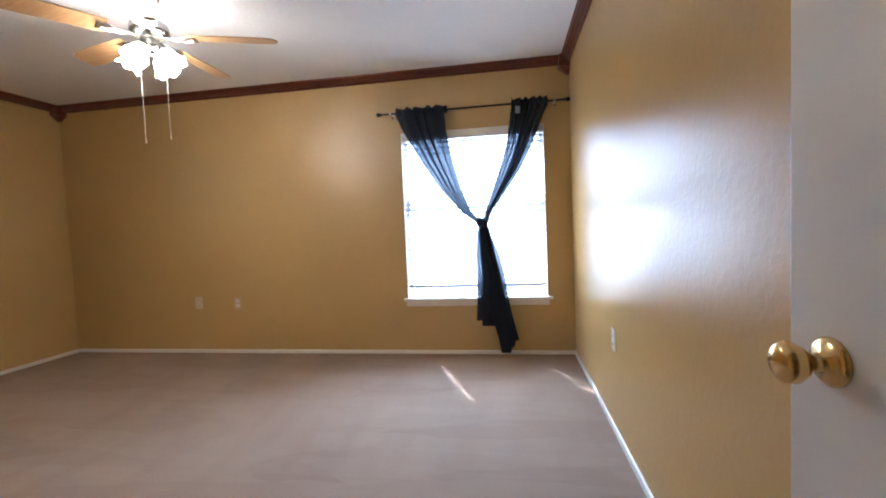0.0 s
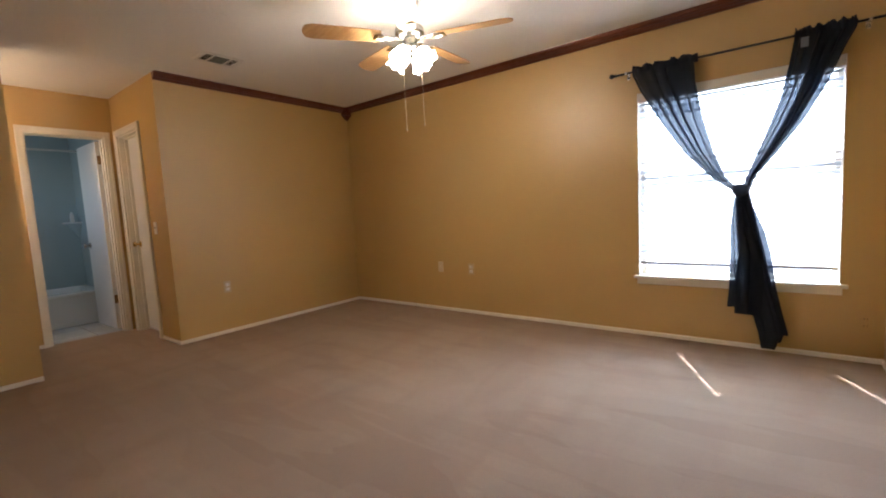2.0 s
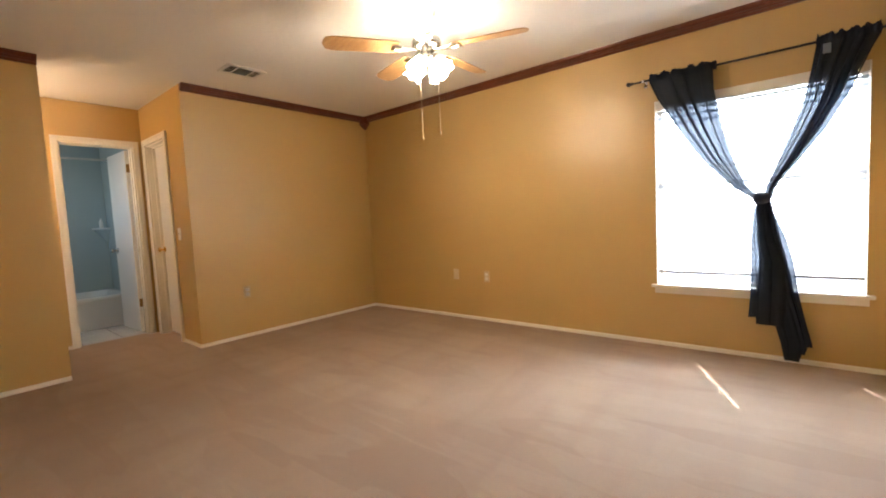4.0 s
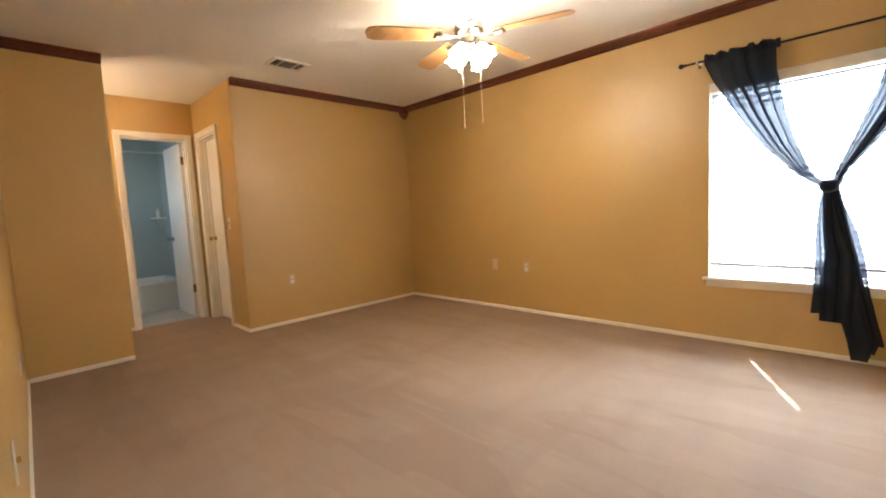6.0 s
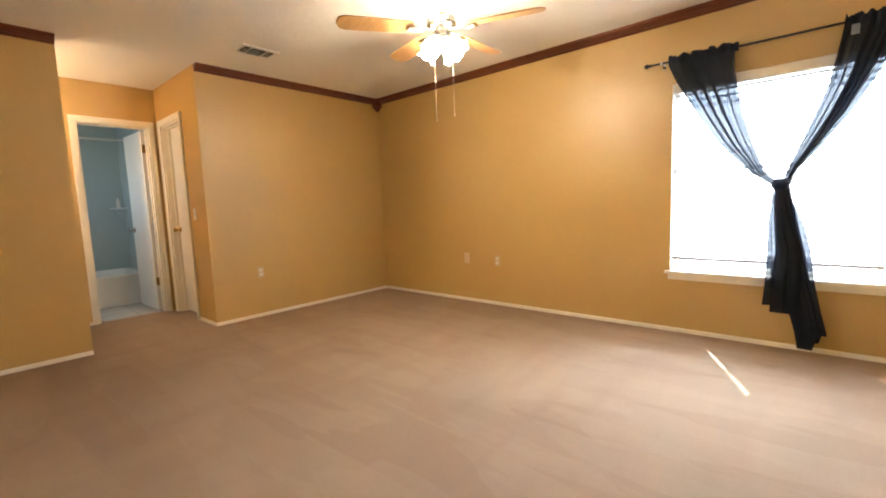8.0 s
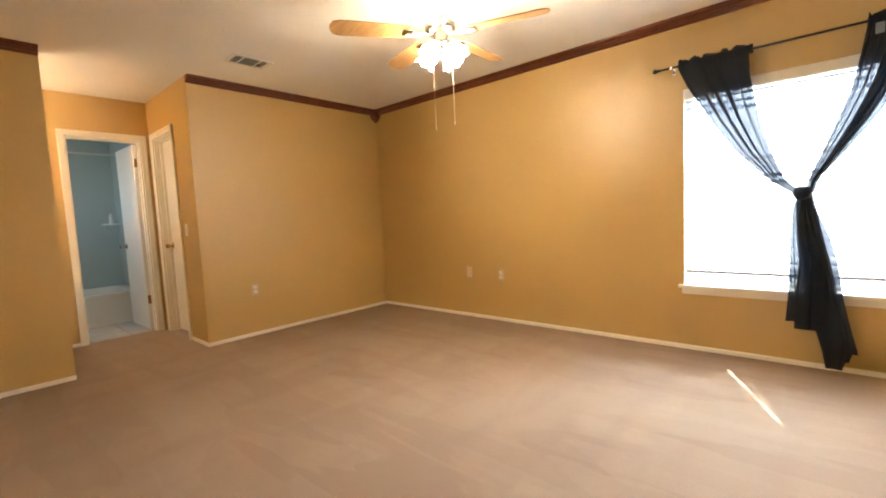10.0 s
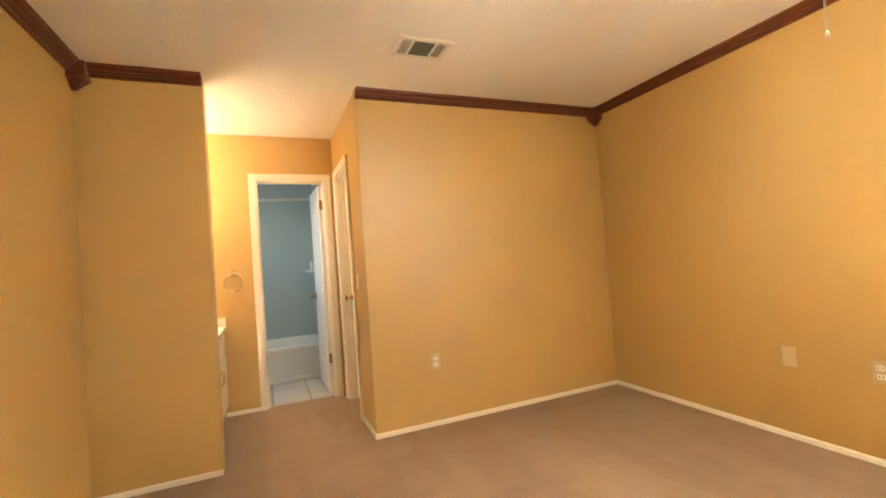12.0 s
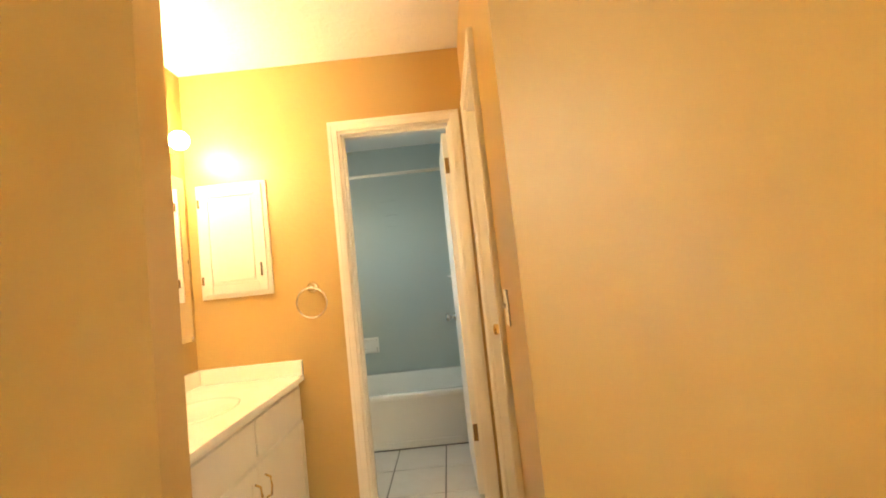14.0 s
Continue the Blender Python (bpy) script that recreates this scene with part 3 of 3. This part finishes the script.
# ---- ceiling fan ----
def tulip(m, steps=36):
    """A bell of glass with a scalloped, flared rim, open downwards."""
    bm = bmesh.new()
    outer = [(0.024, -0.030), (0.036, -0.040), (0.044, -0.058), (0.046, -0.080), (0.050, -0.100), (0.062, -0.122)]
    profile = outer + [(r - 0.003, z) for r, z in reversed(outer[1:])] + [(0.0, -0.038)]
    rings = []
    for r, z in profile:
        lobe = max(0.0, min(1.0, (-z - 0.08) / 0.042))
        rings.append([bm.verts.new(m @ Vector(((r + 0.004 * lobe * math.cos(6 * a)) * math.cos(a), (r + 0.004 * lobe * math.cos(6 * a)) * math.sin(a), z - 0.007 * lobe * math.cos(6 * a))))
                      for a in (2 * math.pi * i / steps for i in range(steps))])
    for p, q in zip(rings, rings[1:]):
        for i in range(steps):
            bm.faces.new((p[i], p[(i + 1) % steps], q[(i + 1) % steps], q[i]))
    bmesh.ops.remove_doubles(bm, verts=rings[-1], dist=1e-5)
    return bm


def ceiling_fan():
    f = thing("ceiling_fan", "nickel ceiling fan with light oak blades and lit glass shades", "ceiling fan", pose(-1.60, 3.065, CEIL))
    part("canopy", lathe(bmesh.new(), [(0.0, 0.0), (0.065, 0.0), (0.065, -0.012), (0.052, -0.035), (0.022, -0.045), (0.0, -0.046)], 28), NICKEL, f, smooth=True)
    part("downrod", lathe(bmesh.new(), [(0.0, -0.03), (0.013, -0.03), (0.013, -0.12), (0.0, -0.12)], 14), NICKEL, f, smooth=True)
    drop = Matrix.Translation((0, 0, -0.045))
    part("motor_housing", lathe(bmesh.new(), [(0.0, -0.065), (0.022, -0.066), (0.026, -0.080), (0.048, -0.084), (0.050, -0.094), (0.060, -0.098), (0.062, -0.110), (0.086, -0.118), (0.092, -0.130), (0.086, -0.138),
                                              (0.095, -0.144), (0.095, -0.163), (0.082, -0.180), (0.05, -0.190), (0.0, -0.190)], 36, drop), NICKEL, f, smooth=True)
    part("switch_housing", lathe(bmesh.new(), [(0.0, -0.185), (0.038, -0.185), (0.048, -0.20), (0.048, -0.228), (0.058, -0.236), (0.058, -0.250), (0.045, -0.262), (0.035, -0.276), (0.0, -0.281)], 30, drop), NICKEL, f, smooth=True)
    for k in range(5):
        m = drop @ Matrix.Rotation(radians(72 * k + 20), 4, "Z")
        bm = boxes((0.07, 0.20, -0.012, 0.012, -0.196, -0.190), (0.17, 0.235, -0.045, 0.045, -0.194, -0.189), bevel=0.002)
        tube(bm, [(0.08, 0.0, -0.186), (0.12, 0.022, -0.196), (0.17, 0.030, -0.196), (0.21, 0.018, -0.194)], 0.005, 6)
        tube(bm, [(0.08, 0.0, -0.186), (0.12, -0.022, -0.196), (0.17, -0.030, -0.196), (0.21, -0.018, -0.194)], 0.005, 6)
        bmesh.ops.transform(bm, matrix=m, verts=bm.verts)
        part("blade_iron", bm, NICKEL, f)
        bm = bmesh.new()
        pts = [(0.19, -0.052), (0.22, -0.058), (0.45, -0.066), (0.60, -0.068), (0.64, -0.055), (0.655, -0.025), (0.66, 0.0), (0.655, 0.025), (0.64, 0.055), (0.60, 0.068), (0.45, 0.066), (0.22, 0.058), (0.19, 0.052)]
        top = [bm.verts.new((x, y, -0.181 + 0.2 * y)) for x, y in pts]
        low = [bm.verts.new((x, y, -0.187 + 0.2 * y)) for x, y in pts]
        bm.faces.new(top)
        bm.faces.new(list(reversed(low)))
        for i in range(len(pts)):
            bm.faces.new((top[i], top[(i + 1) % len(pts)], low[(i + 1) % len(pts)], low[i]))
        bmesh.ops.transform(bm, matrix=m, verts=bm.verts)
        part("blade", bm, BLADE, f)
    for k in range(4):
        m = drop @ Matrix.Rotation(radians(90 * k + 8), 4, "Z") @ Matrix.Translation((0.050, 0, -0.248)) @ Matrix.Rotation(radians(-40), 4, "Y")
        part("light_arm", lathe(bmesh.new(), [(0.0, 0.01), (0.012, 0.01), (0.012, -0.01), (0.021, -0.014), (0.021, -0.034), (0.0, -0.035)], 14, m), NICKEL, f, smooth=True)
        part("shade", tulip(m), SHADE_GLOW, f, "lit frosted tulip glass shade", smooth=True)
    for x, y, low in ((-0.03, -0.045, -0.79), (0.055, 0.035, -0.76)):
        bm = bmesh.new()
        z = -0.315
        while z > low:
            bmesh.ops.create_icosphere(bm, subdivisions=1, radius=0.0029, matrix=Matrix.Translation((x, y, z)))
            z -= 0.0062
        tube(bm, [(x, y, -0.31), (x, y, low)], 0.0011, 6)
        lathe(bm, [(0.0, 0.0), (0.004, -0.004), (0.005, -0.012), (0.003, -0.02), (0.0, -0.021)], 10, Matrix.Translation((x, y, low)))
        part("pull_chain", bm, CHAIN, f, "beaded pull chain")


ceiling_fan()


# ---- ceiling vent ----
def ceiling_vent():
    v = thing("ceiling_vent", "white metal ceiling air register with dark slots", "air vent")
    x0, x1, y0, y1 = -3.485, -3.265, 2.545, 2.865
    z = CEIL
    # flat near-black sheet stands in for the shade inside the duct
    part("backing", boxes((x0 + 0.02, x1 - 0.02, y0 + 0.02, y1 - 0.02, z - 0.003, z - 0.001)), DUCT_SHADE, v)
    part("frame", boxes((x0, x0 + 0.028, y0, y1, z - 0.011, z - 0.001), (x1 - 0.028, x1, y0, y1, z - 0.011, z - 0.001), (x0 + 0.028, x1 - 0.028, y0, y0 + 0.028, z - 0.011, z - 0.001),
                        (x0 + 0.028, x1 - 0.028, y1 - 0.028, y1, z - 0.011, z - 0.001), bevel=0.002), GREY, v)
    ya, yb = y0 + 0.095, y1 - 0.095
    for y in (ya - 0.002, yb + 0.002):
        part("divider", boxes((x0 + 0.028, x1 - 0.028, y - 0.003, y + 0.003, z - 0.012, z - 0.003)), GREY, v)
    n = 6
    for lo, hi, lean in ((y0 + 0.03, ya - 0.006, 38), (yb + 0.006, y1 - 0.03, 38)):
        for i in range(n):
            y = lo + (hi - lo) * (i + 0.5) / n
            bm = boxes((x0 + 0.028, x1 - 0.028, -0.0055, 0.0055, -0.0006, 0.0006))
            bmesh.ops.transform(bm, matrix=pose(0, y, z - 0.0085, lean), verts=bm.verts)
            part("slat", bm, GREY, v)
    for i in range(11):
        x = x0 + 0.034 + i * 0.0152
        part("slat", boxes((x - 0.0025, x + 0.0025, ya, yb, z - 0.008, z - 0.004)), LOUVRE, v)


ceiling_vent()


# ---- wall plates ----
def plate(name, label, category, at, out, material, inner, holes=True, w=0.070, h=0.115):
    """A cover plate on a wall: out is the way off the wall."""
    p = thing(name, label, category, Matrix.Translation(at) @ Matrix.Rotation(math.atan2(out[1], out[0]), 4, "Z"))
    part("cover", boxes((0.0005, 0.006, -w / 2, w / 2, -h / 2, h / 2), bevel=0.002), material, p)
    if holes:
        for z in (-0.022, 0.022):
            part("receptacle", boxes((0.006, 0.0085, -0.017, 0.017, z - 0.014, z + 0.014), bevel=0.001), inner, p)
            part("slot", boxes((0.0085, 0.0092, -0.009, -0.006, z - 0.005, z + 0.006), (0.0085, 0.0092, 0.006, 0.009, z - 0.005, z + 0.006)), DARK, p)
    else:
        part("toggle", boxes((0.006, 0.017, -0.004, 0.004, -0.004, 0.014), bevel=0.001), inner, p)
    return p


plate("outlet", "cream outlet cover on the wall beside the hall", "electrical outlet", (XW, 2.906, 0.460), (1, 0), TAN, PLASTIC)
plate("wall_plate", "plain cream cover plate low on the long gold wall", "wall plate", (-2.66, YN, 0.482), (0, -1), ALMOND, ALMOND, holes=False)
plate("outlet", "tan outlet cover with white sockets", "electrical outlet", (-2.254, YN, 0.472), (0, -1), TAN, PLASTIC)
plate("outlet", "white outlet cover on the wall beside the entry door", "electrical outlet", (XE, 3.24, 0.49), (-1, 0), PLASTIC, PLASTIC)
plate("outlet", "gold painted outlet cover by the window corner", "electrical outlet", (0.725, YN, 0.26), (0, -1), PAINT, PAINT)
plate("light_switch", "cream switch plate beside the closet door", "light switch", (-4.345, HALL_N, 1.082), (0, -1), PLASTIC, PLASTIC, holes=False)
plate("cable_outlet", "white cable plate with a brass jack low on the wall", "cable outlet", (-1.45, ys(-1.45), 0.45), (0, 1), PLASTIC, BRASS, holes=False)
plate("outlet", "white outlet cover low on the far end of the wall", "electrical outlet", (-2.95, ys(-2.95), 0.40), (0, 1), PLASTIC, PLASTIC)


# ---- vanity ----
def vanity():
    v = thing("vanity", "cream vanity cabinet with panelled doors against the hall wall", "vanity cabinet")
    x0, x1, yf = XB + 0.002, XW - T - 0.002, 1.425
    part("body", boxes((x0, x1, YM + 0.002, yf - 0.002, 0.09, 0.738), (x0, x1, YM + 0.002, yf - 0.06, 0.0, 0.09)), CABINET, v)
    part("toe_kick", boxes((x0, x1, yf - 0.06, yf - 0.055, 0.0, 0.09)), CABINET, v)
    mid = -4.69
    for a, b in ((x0 + 0.03, mid - 0.008), (mid + 0.008, x1 - 0.01)):
        part("drawer_front", boxes((a, b, yf - 0.002, yf + 0.012, 0.560, 0.712), bevel=0.004), CABINET, v)
    cuts = [x0 + 0.03, -4.672, x1 - 0.008]
    for i, (a, b) in enumerate(zip(cuts, cuts[1:])):
        a, b = a + 0.005, b - 0.005
        d = part("door", boxes((a, b, yf - 0.002, yf + 0.014, 0.115, 0.545), (a, a + 0.05, yf + 0.014, yf + 0.019, 0.115, 0.545), (b - 0.05, b, yf + 0.014, yf + 0.019, 0.115, 0.545),
                               (a + 0.05, b - 0.05, yf + 0.014, yf + 0.019, 0.115, 0.165), (a + 0.05, b - 0.05, yf + 0.014, yf + 0.019, 0.495, 0.545), bevel=0.002), CABINET, v)
        hx = b - 0.05 if i % 2 == 0 else a + 0.03
        # nickel pull: brass puts the warm vanity light into its colour
        part("pull", tube(bmesh.new(), [(hx, yf + 0.019, 0.395), (hx, yf + 0.04, 0.405), (hx, yf + 0.044, 0.44), (hx, yf + 0.04, 0.475), (hx, yf + 0.019, 0.485)], 0.0045, 8), BRASS, d, "bow pull, nickel coloured brass for its warm light", smooth=True)
    part("countertop", boxes((x0, x1, YM + 0.002, yf + 0.03, 0.738, 0.765), bevel=0.003), MARBLE, v, "shiny cream cultured marble top")
    part("side_splash", boxes((x0, x0 + 0.02, YM + 0.022, yf + 0.03, 0.7655, 0.845), bevel=0.003), MARBLE, v)
    part("back_splash", boxes((x0, x1, YM + 0.002, YM + 0.022, 0.7655, 0.845), bevel=0.003), MARBLE, v)
    bm = lathe(bmesh.new(), [(0.17, 0.0), (0.20, 0.003), (0.205, 0.0), (0.20, -0.001)], 36, Matrix.Translation((-4.70, 1.19, 0.766)) @ Matrix.Diagonal((1, 0.78, 1, 1)))
    part("basin_rim", bm, MARBLE, v, smooth=True)


vanity()

mirror = thing("mirror", "large frameless wall mirror over the vanity", "mirror")
part("glass", boxes((-5.205, -4.20, YM + 0.001, YM + 0.006, 1.0, 1.86)), MIRROR, mirror)
for z in (1.0, 1.40):
    part("clip", boxes((-5.210, -5.198, YM + 0.001, YM + 0.010, z, z + 0.025)), CHROME, mirror)


def vanity_light():
    v = thing("vanity_light", "lit round globe bulbs on a chrome bar over the mirror", "vanity light")
    part("bar", boxes((-5.10, -4.40, YM + 0.001, YM + 0.035, 1.955, 2.065), bevel=0.004), CHROME, v)
    for k in range(4):
        x = -5.04 + 0.18 * k
        m = pose(x, YM + 0.035, 2.01, -90, 0, 0)
        part("socket", lathe(bmesh.new(), [(0.0, 0.0), (0.026, 0.0), (0.026, 0.012), (0.018, 0.02), (0.0, 0.02)], 18, m), CHROME, v, smooth=True)
        bm = bmesh.new()
        bmesh.ops.create_uvsphere(bm, u_segments=20, v_segments=12, radius=0.046, matrix=Matrix.Translation((x, YM + 0.098, 2.01)))
        part("bulb", bm, GLOBE_GLOW, v, "lit globe bulb", smooth=True)


vanity_light()


def medicine_cabinet():
    c = thing("medicine_cabinet", "white recessed medicine cabinet with a raised panel door", "medicine cabinet")
    y0, y1, z0, z1 = 0.955, 1.335, 1.205, 1.818
    x = XB
    part("frame", boxes((x + 0.0005, x + 0.012, y0, y0 + 0.03, z0, z1), (x + 0.0005, x + 0.012, y1 - 0.03, y1, z0, z1), (x + 0.0005, x + 0.012, y0 + 0.03, y1 - 0.03, z0, z0 + 0.03),
                        (x + 0.0005, x + 0.012, y0 + 0.03, y1 - 0.03, z1 - 0.03, z1), bevel=0.003), CABINET, c)
    a, b, e, f = y0 + 0.022, y1 - 0.022, z0 + 0.022, z1 - 0.022
    d = part("door", boxes((x + 0.012, x + 0.024, a, a + 0.045, e, f), (x + 0.012, x + 0.024, b - 0.045, b, e, f), (x + 0.012, x + 0.024, a + 0.045, b - 0.045, e, e + 0.05),
                           (x + 0.012, x + 0.024, a + 0.045, b - 0.045, f - 0.05, f), bevel=0.003), CABINET, c)
    part("panel", boxes((x + 0.012, x + 0.017, a + 0.045, b - 0.045, e + 0.05, f - 0.05)), CABINET, d)
    part("raised_field", boxes((x + 0.017, x + 0.024, a + 0.062, b - 0.062, e + 0.067, f - 0.067), bevel=0.003), CABINET, d)
    part("pull", boxes((x + 0.024, x + 0.036, b - 0.028, b - 0.020, z0 + 0.10, z0 + 0.17), bevel=0.002), NICKEL, d)
    for z in (z0 + 0.10, z1 - 0.10):
        part("hinge", boxes((x + 0.012, x + 0.028, y0 + 0.012, y0 + 0.022, z - 0.022, z + 0.022), bevel=0.001), HINGE, c)


medicine_cabinet()


def towel_ring():
    r = thing("towel_ring", "chrome towel ring on the hall wall", "towel ring")
    y, z, x = 1.541, 1.214, XB
    part("post", lathe(bmesh.new(), [(0.0, 0.0), (0.031, 0.0), (0.031, 0.008), (0.019, 0.016), (0.013, 0.03), (0.018, 0.044), (0.0, 0.054)], 20, pose(x, y, z, 0, 90, 0)), CHROME, r, smooth=True)
    ring = [(x + 0.045 + 0.006 * math.cos(a), y + 0.078 * math.sin(a), z - 0.078 + 0.078 * math.cos(a)) for a in [2 * math.pi * k / 36 for k in range(37)]]
    part("ring", tube(bmesh.new(), ring, 0.0055, 10), CHROME, r, smooth=True)


towel_ring()


# ---- bathroom ----
def bathtub():
    t = thing("bathtub", "white enamel bathtub along the bathroom wall", "bathtub")
    x0, x1, y0, y1, h = BX0 + 0.002, APRON, BY0 + 0.002, BY1 - 0.002, 0.385
    part("apron", boxes((x1 - 0.03, x1 - 0.008, y0, y1, 0.0, h - 0.03), bevel=0.004), ENAMEL, t)
    part("skirt_foot", boxes((x1 - 0.008, x1, y0, y1, 0.0, 0.05), bevel=0.003), ENAMEL, t)
    part("rim_lip", boxes((x1 - 0.008, x1, y0, y1, h - 0.05, h - 0.03), bevel=0.003), ENAMEL, t)
    bm = bmesh.new()
    rings = []
    for inset, z in ((0.0, h - 0.03), (0.0, h - 0.004), (0.006, h), (0.055, h), (0.07, h - 0.012), (0.10, h - 0.15), (0.14, 0.10), (0.20, 0.07)):
        ring = []
        a, b, c, d = x0 + inset, x1 - inset, y0 + inset * 1.3, y1 - inset * 1.3
        r = min(0.15, inset * 1.2) if inset > 0.05 else 0.004
        for cx, cy, s in ((b - r, d - r, 0), (a + r, d - r, 90), (a + r, c + r, 180), (b - r, c + r, 270)):
            for k in range(7):
                an = radians(s + 15 * k)
                ring.append(bm.verts.new((cx + r * math.cos(an), cy + r * math.sin(an), z)))
        rings.append(ring)
    n = len(rings[0])
    for p, q in zip(rings, rings[1:]):
        for i in range(n):
            bm.faces.new((p[i], p[(i + 1) % n], q[(i + 1) % n], q[i]))
    bm.faces.new(rings[-1])
    part("basin", bm, ENAMEL, t, smooth=True)


bathtub()

rod = thing("shower_rod", "white shower curtain rod across the tub", "shower rod")
part("rod", tube(bmesh.new(), [(APRON, BY0 + 0.004, 2.0), (APRON, BY1 - 0.004, 2.0)], 0.0125, 12), PLASTIC, rod, smooth=True)
for y, s in ((BY0 + 0.001, -90), (BY1 - 0.001, 90)):
    part("flange", lathe(bmesh.new(), [(0.0, 0.0), (0.03, 0.0), (0.028, 0.01), (0.015, 0.02), (0.0, 0.02)], 18, pose(APRON, y, 2.0, s, 0, 0)), CHROME, rod, smooth=True)

soap = thing("soap_dish", "white ceramic soap dish on the tub wall", "soap dish")
part("dish", boxes((BX0 + 0.0005, BX0 + 0.012, 1.435, 1.575, 0.575, 0.715), (BX0 + 0.012, BX0 + 0.075, 1.445, 1.565, 0.590, 0.602), (BX0 + 0.065, BX0 + 0.075, 1.445, 1.565, 0.602, 0.622),
                   (BX0 + 0.012, BX0 + 0.065, 1.445, 1.455, 0.602, 0.622), (BX0 + 0.012, BX0 + 0.065, 1.555, 1.565, 0.602, 0.622), bevel=0.003), ENAMEL, soap)
part("grab_bar", tube(bmesh.new(), [(BX0 + 0.01, 1.45, 0.69), (BX0 + 0.045, 1.455, 0.69), (BX0 + 0.045, 1.555, 0.69), (BX0 + 0.01, 1.56, 0.69)], 0.006, 8), ENAMEL, soap, smooth=True)


def corner_shelf():
    s = thing("corner_shelf", "white moulded corner shelf on the tub wall", "corner shelf")
    x, y = BX0 + 0.001, BY1 - 0.001
    bm = bmesh.new()
    outline = [(0, 0)] + [(0.16 * math.sin(a), -0.16 * math.cos(a)) for a in [radians(15 * k) for k in range(7)]]
    for z0, z1, k in ((1.185, 1.197, 1.0), (1.197, 1.204, 1.05)):
        lo = [bm.verts.new((x + u * k, y + v * k, z0)) for u, v in outline]
        hi = [bm.verts.new((x + u * k, y + v * k, z1)) for u, v in outline]
        bm.faces.new(lo)
        bm.faces.new(hi)
        for i in range(len(lo)):
            bm.faces.new((lo[i], lo[(i + 1) % len(lo)], hi[(i + 1) % len(lo)], hi[i]))
    part("shelf", bm, ENAMEL, s)
    bm = bmesh.new()
    top = [bm.verts.new((x + u * 0.9, y + v * 0.9, 1.185)) for u, v in outline]
    tip = bm.verts.new((x, y, 1.00))
    for i in range(len(top)):
        bm.faces.new((top[i], top[(i + 1) % len(top)], tip))
    part("bracket", bm, SURROUND, s)


corner_shelf()

bottle = thing("bottle", "small white plastic bottle standing on the corner shelf", "bottle", pose(BX0 + 0.075, BY1 - 0.075, 1.2045))
part("body", lathe(bmesh.new(), [(0.0, 0.0), (0.021, 0.0), (0.022, 0.006), (0.022, 0.085), (0.012, 0.10), (0.0, 0.10)], 18), PLASTIC, bottle, smooth=True)
part("cap", lathe(bmesh.new(), [(0.0, 0.1005), (0.011, 0.1005), (0.011, 0.125), (0.0, 0.126)], 14), PLASTIC, bottle, smooth=True)

# thin ribs added to give three highlight lines on the tub wall
for z, half in ((1.945, 0.085), (1.815, 0.06), (1.712, 0.05)):
    bm = tube(bmesh.new(), [(BX0 + 0.001, 1.80 - half, z - 0.004), (BX0 + 0.004, 1.80 - half * 0.8, z), (BX0 + 0.004, 1.80 + half * 0.8, z + 0.002), (BX0 + 0.001, 1.80 + half, z)], 0.004, 8)
    structure("trim", bm, SURROUND, "short raised rib added for a glint on the pale blue-grey tub wall", "moulded rib")


# ---- bathroom floor, its tiles last ----
bath_floor = structure("floor_bathroom", boxes((BX0, XB - 0.06, BY0, BY1, -0.1, -0.006)), GROUT, "bathroom floor of square off-white tiles with dark joints", "floor")
STEP = 0.333
for i in range(3):
    for j in range(-3, 2):
        xa, xb = -5.765 + STEP * (i - 1) + 0.004, -5.765 + STEP * i - 0.004
        ya, yb = 1.79 + STEP * j + 0.004, 1.79 + STEP * (j + 1) - 0.004
        xb = min(xb, XB - 0.061)
        ya, yb = max(ya, BY0 + 0.002), min(yb, BY1 - 0.002)
        if xb - xa < 0.02 or yb - ya < 0.02:
            continue
        part("tile", boxes((xa, xb, ya, yb, -0.007, 0.0), bevel=0.002), TILE, bath_floor)
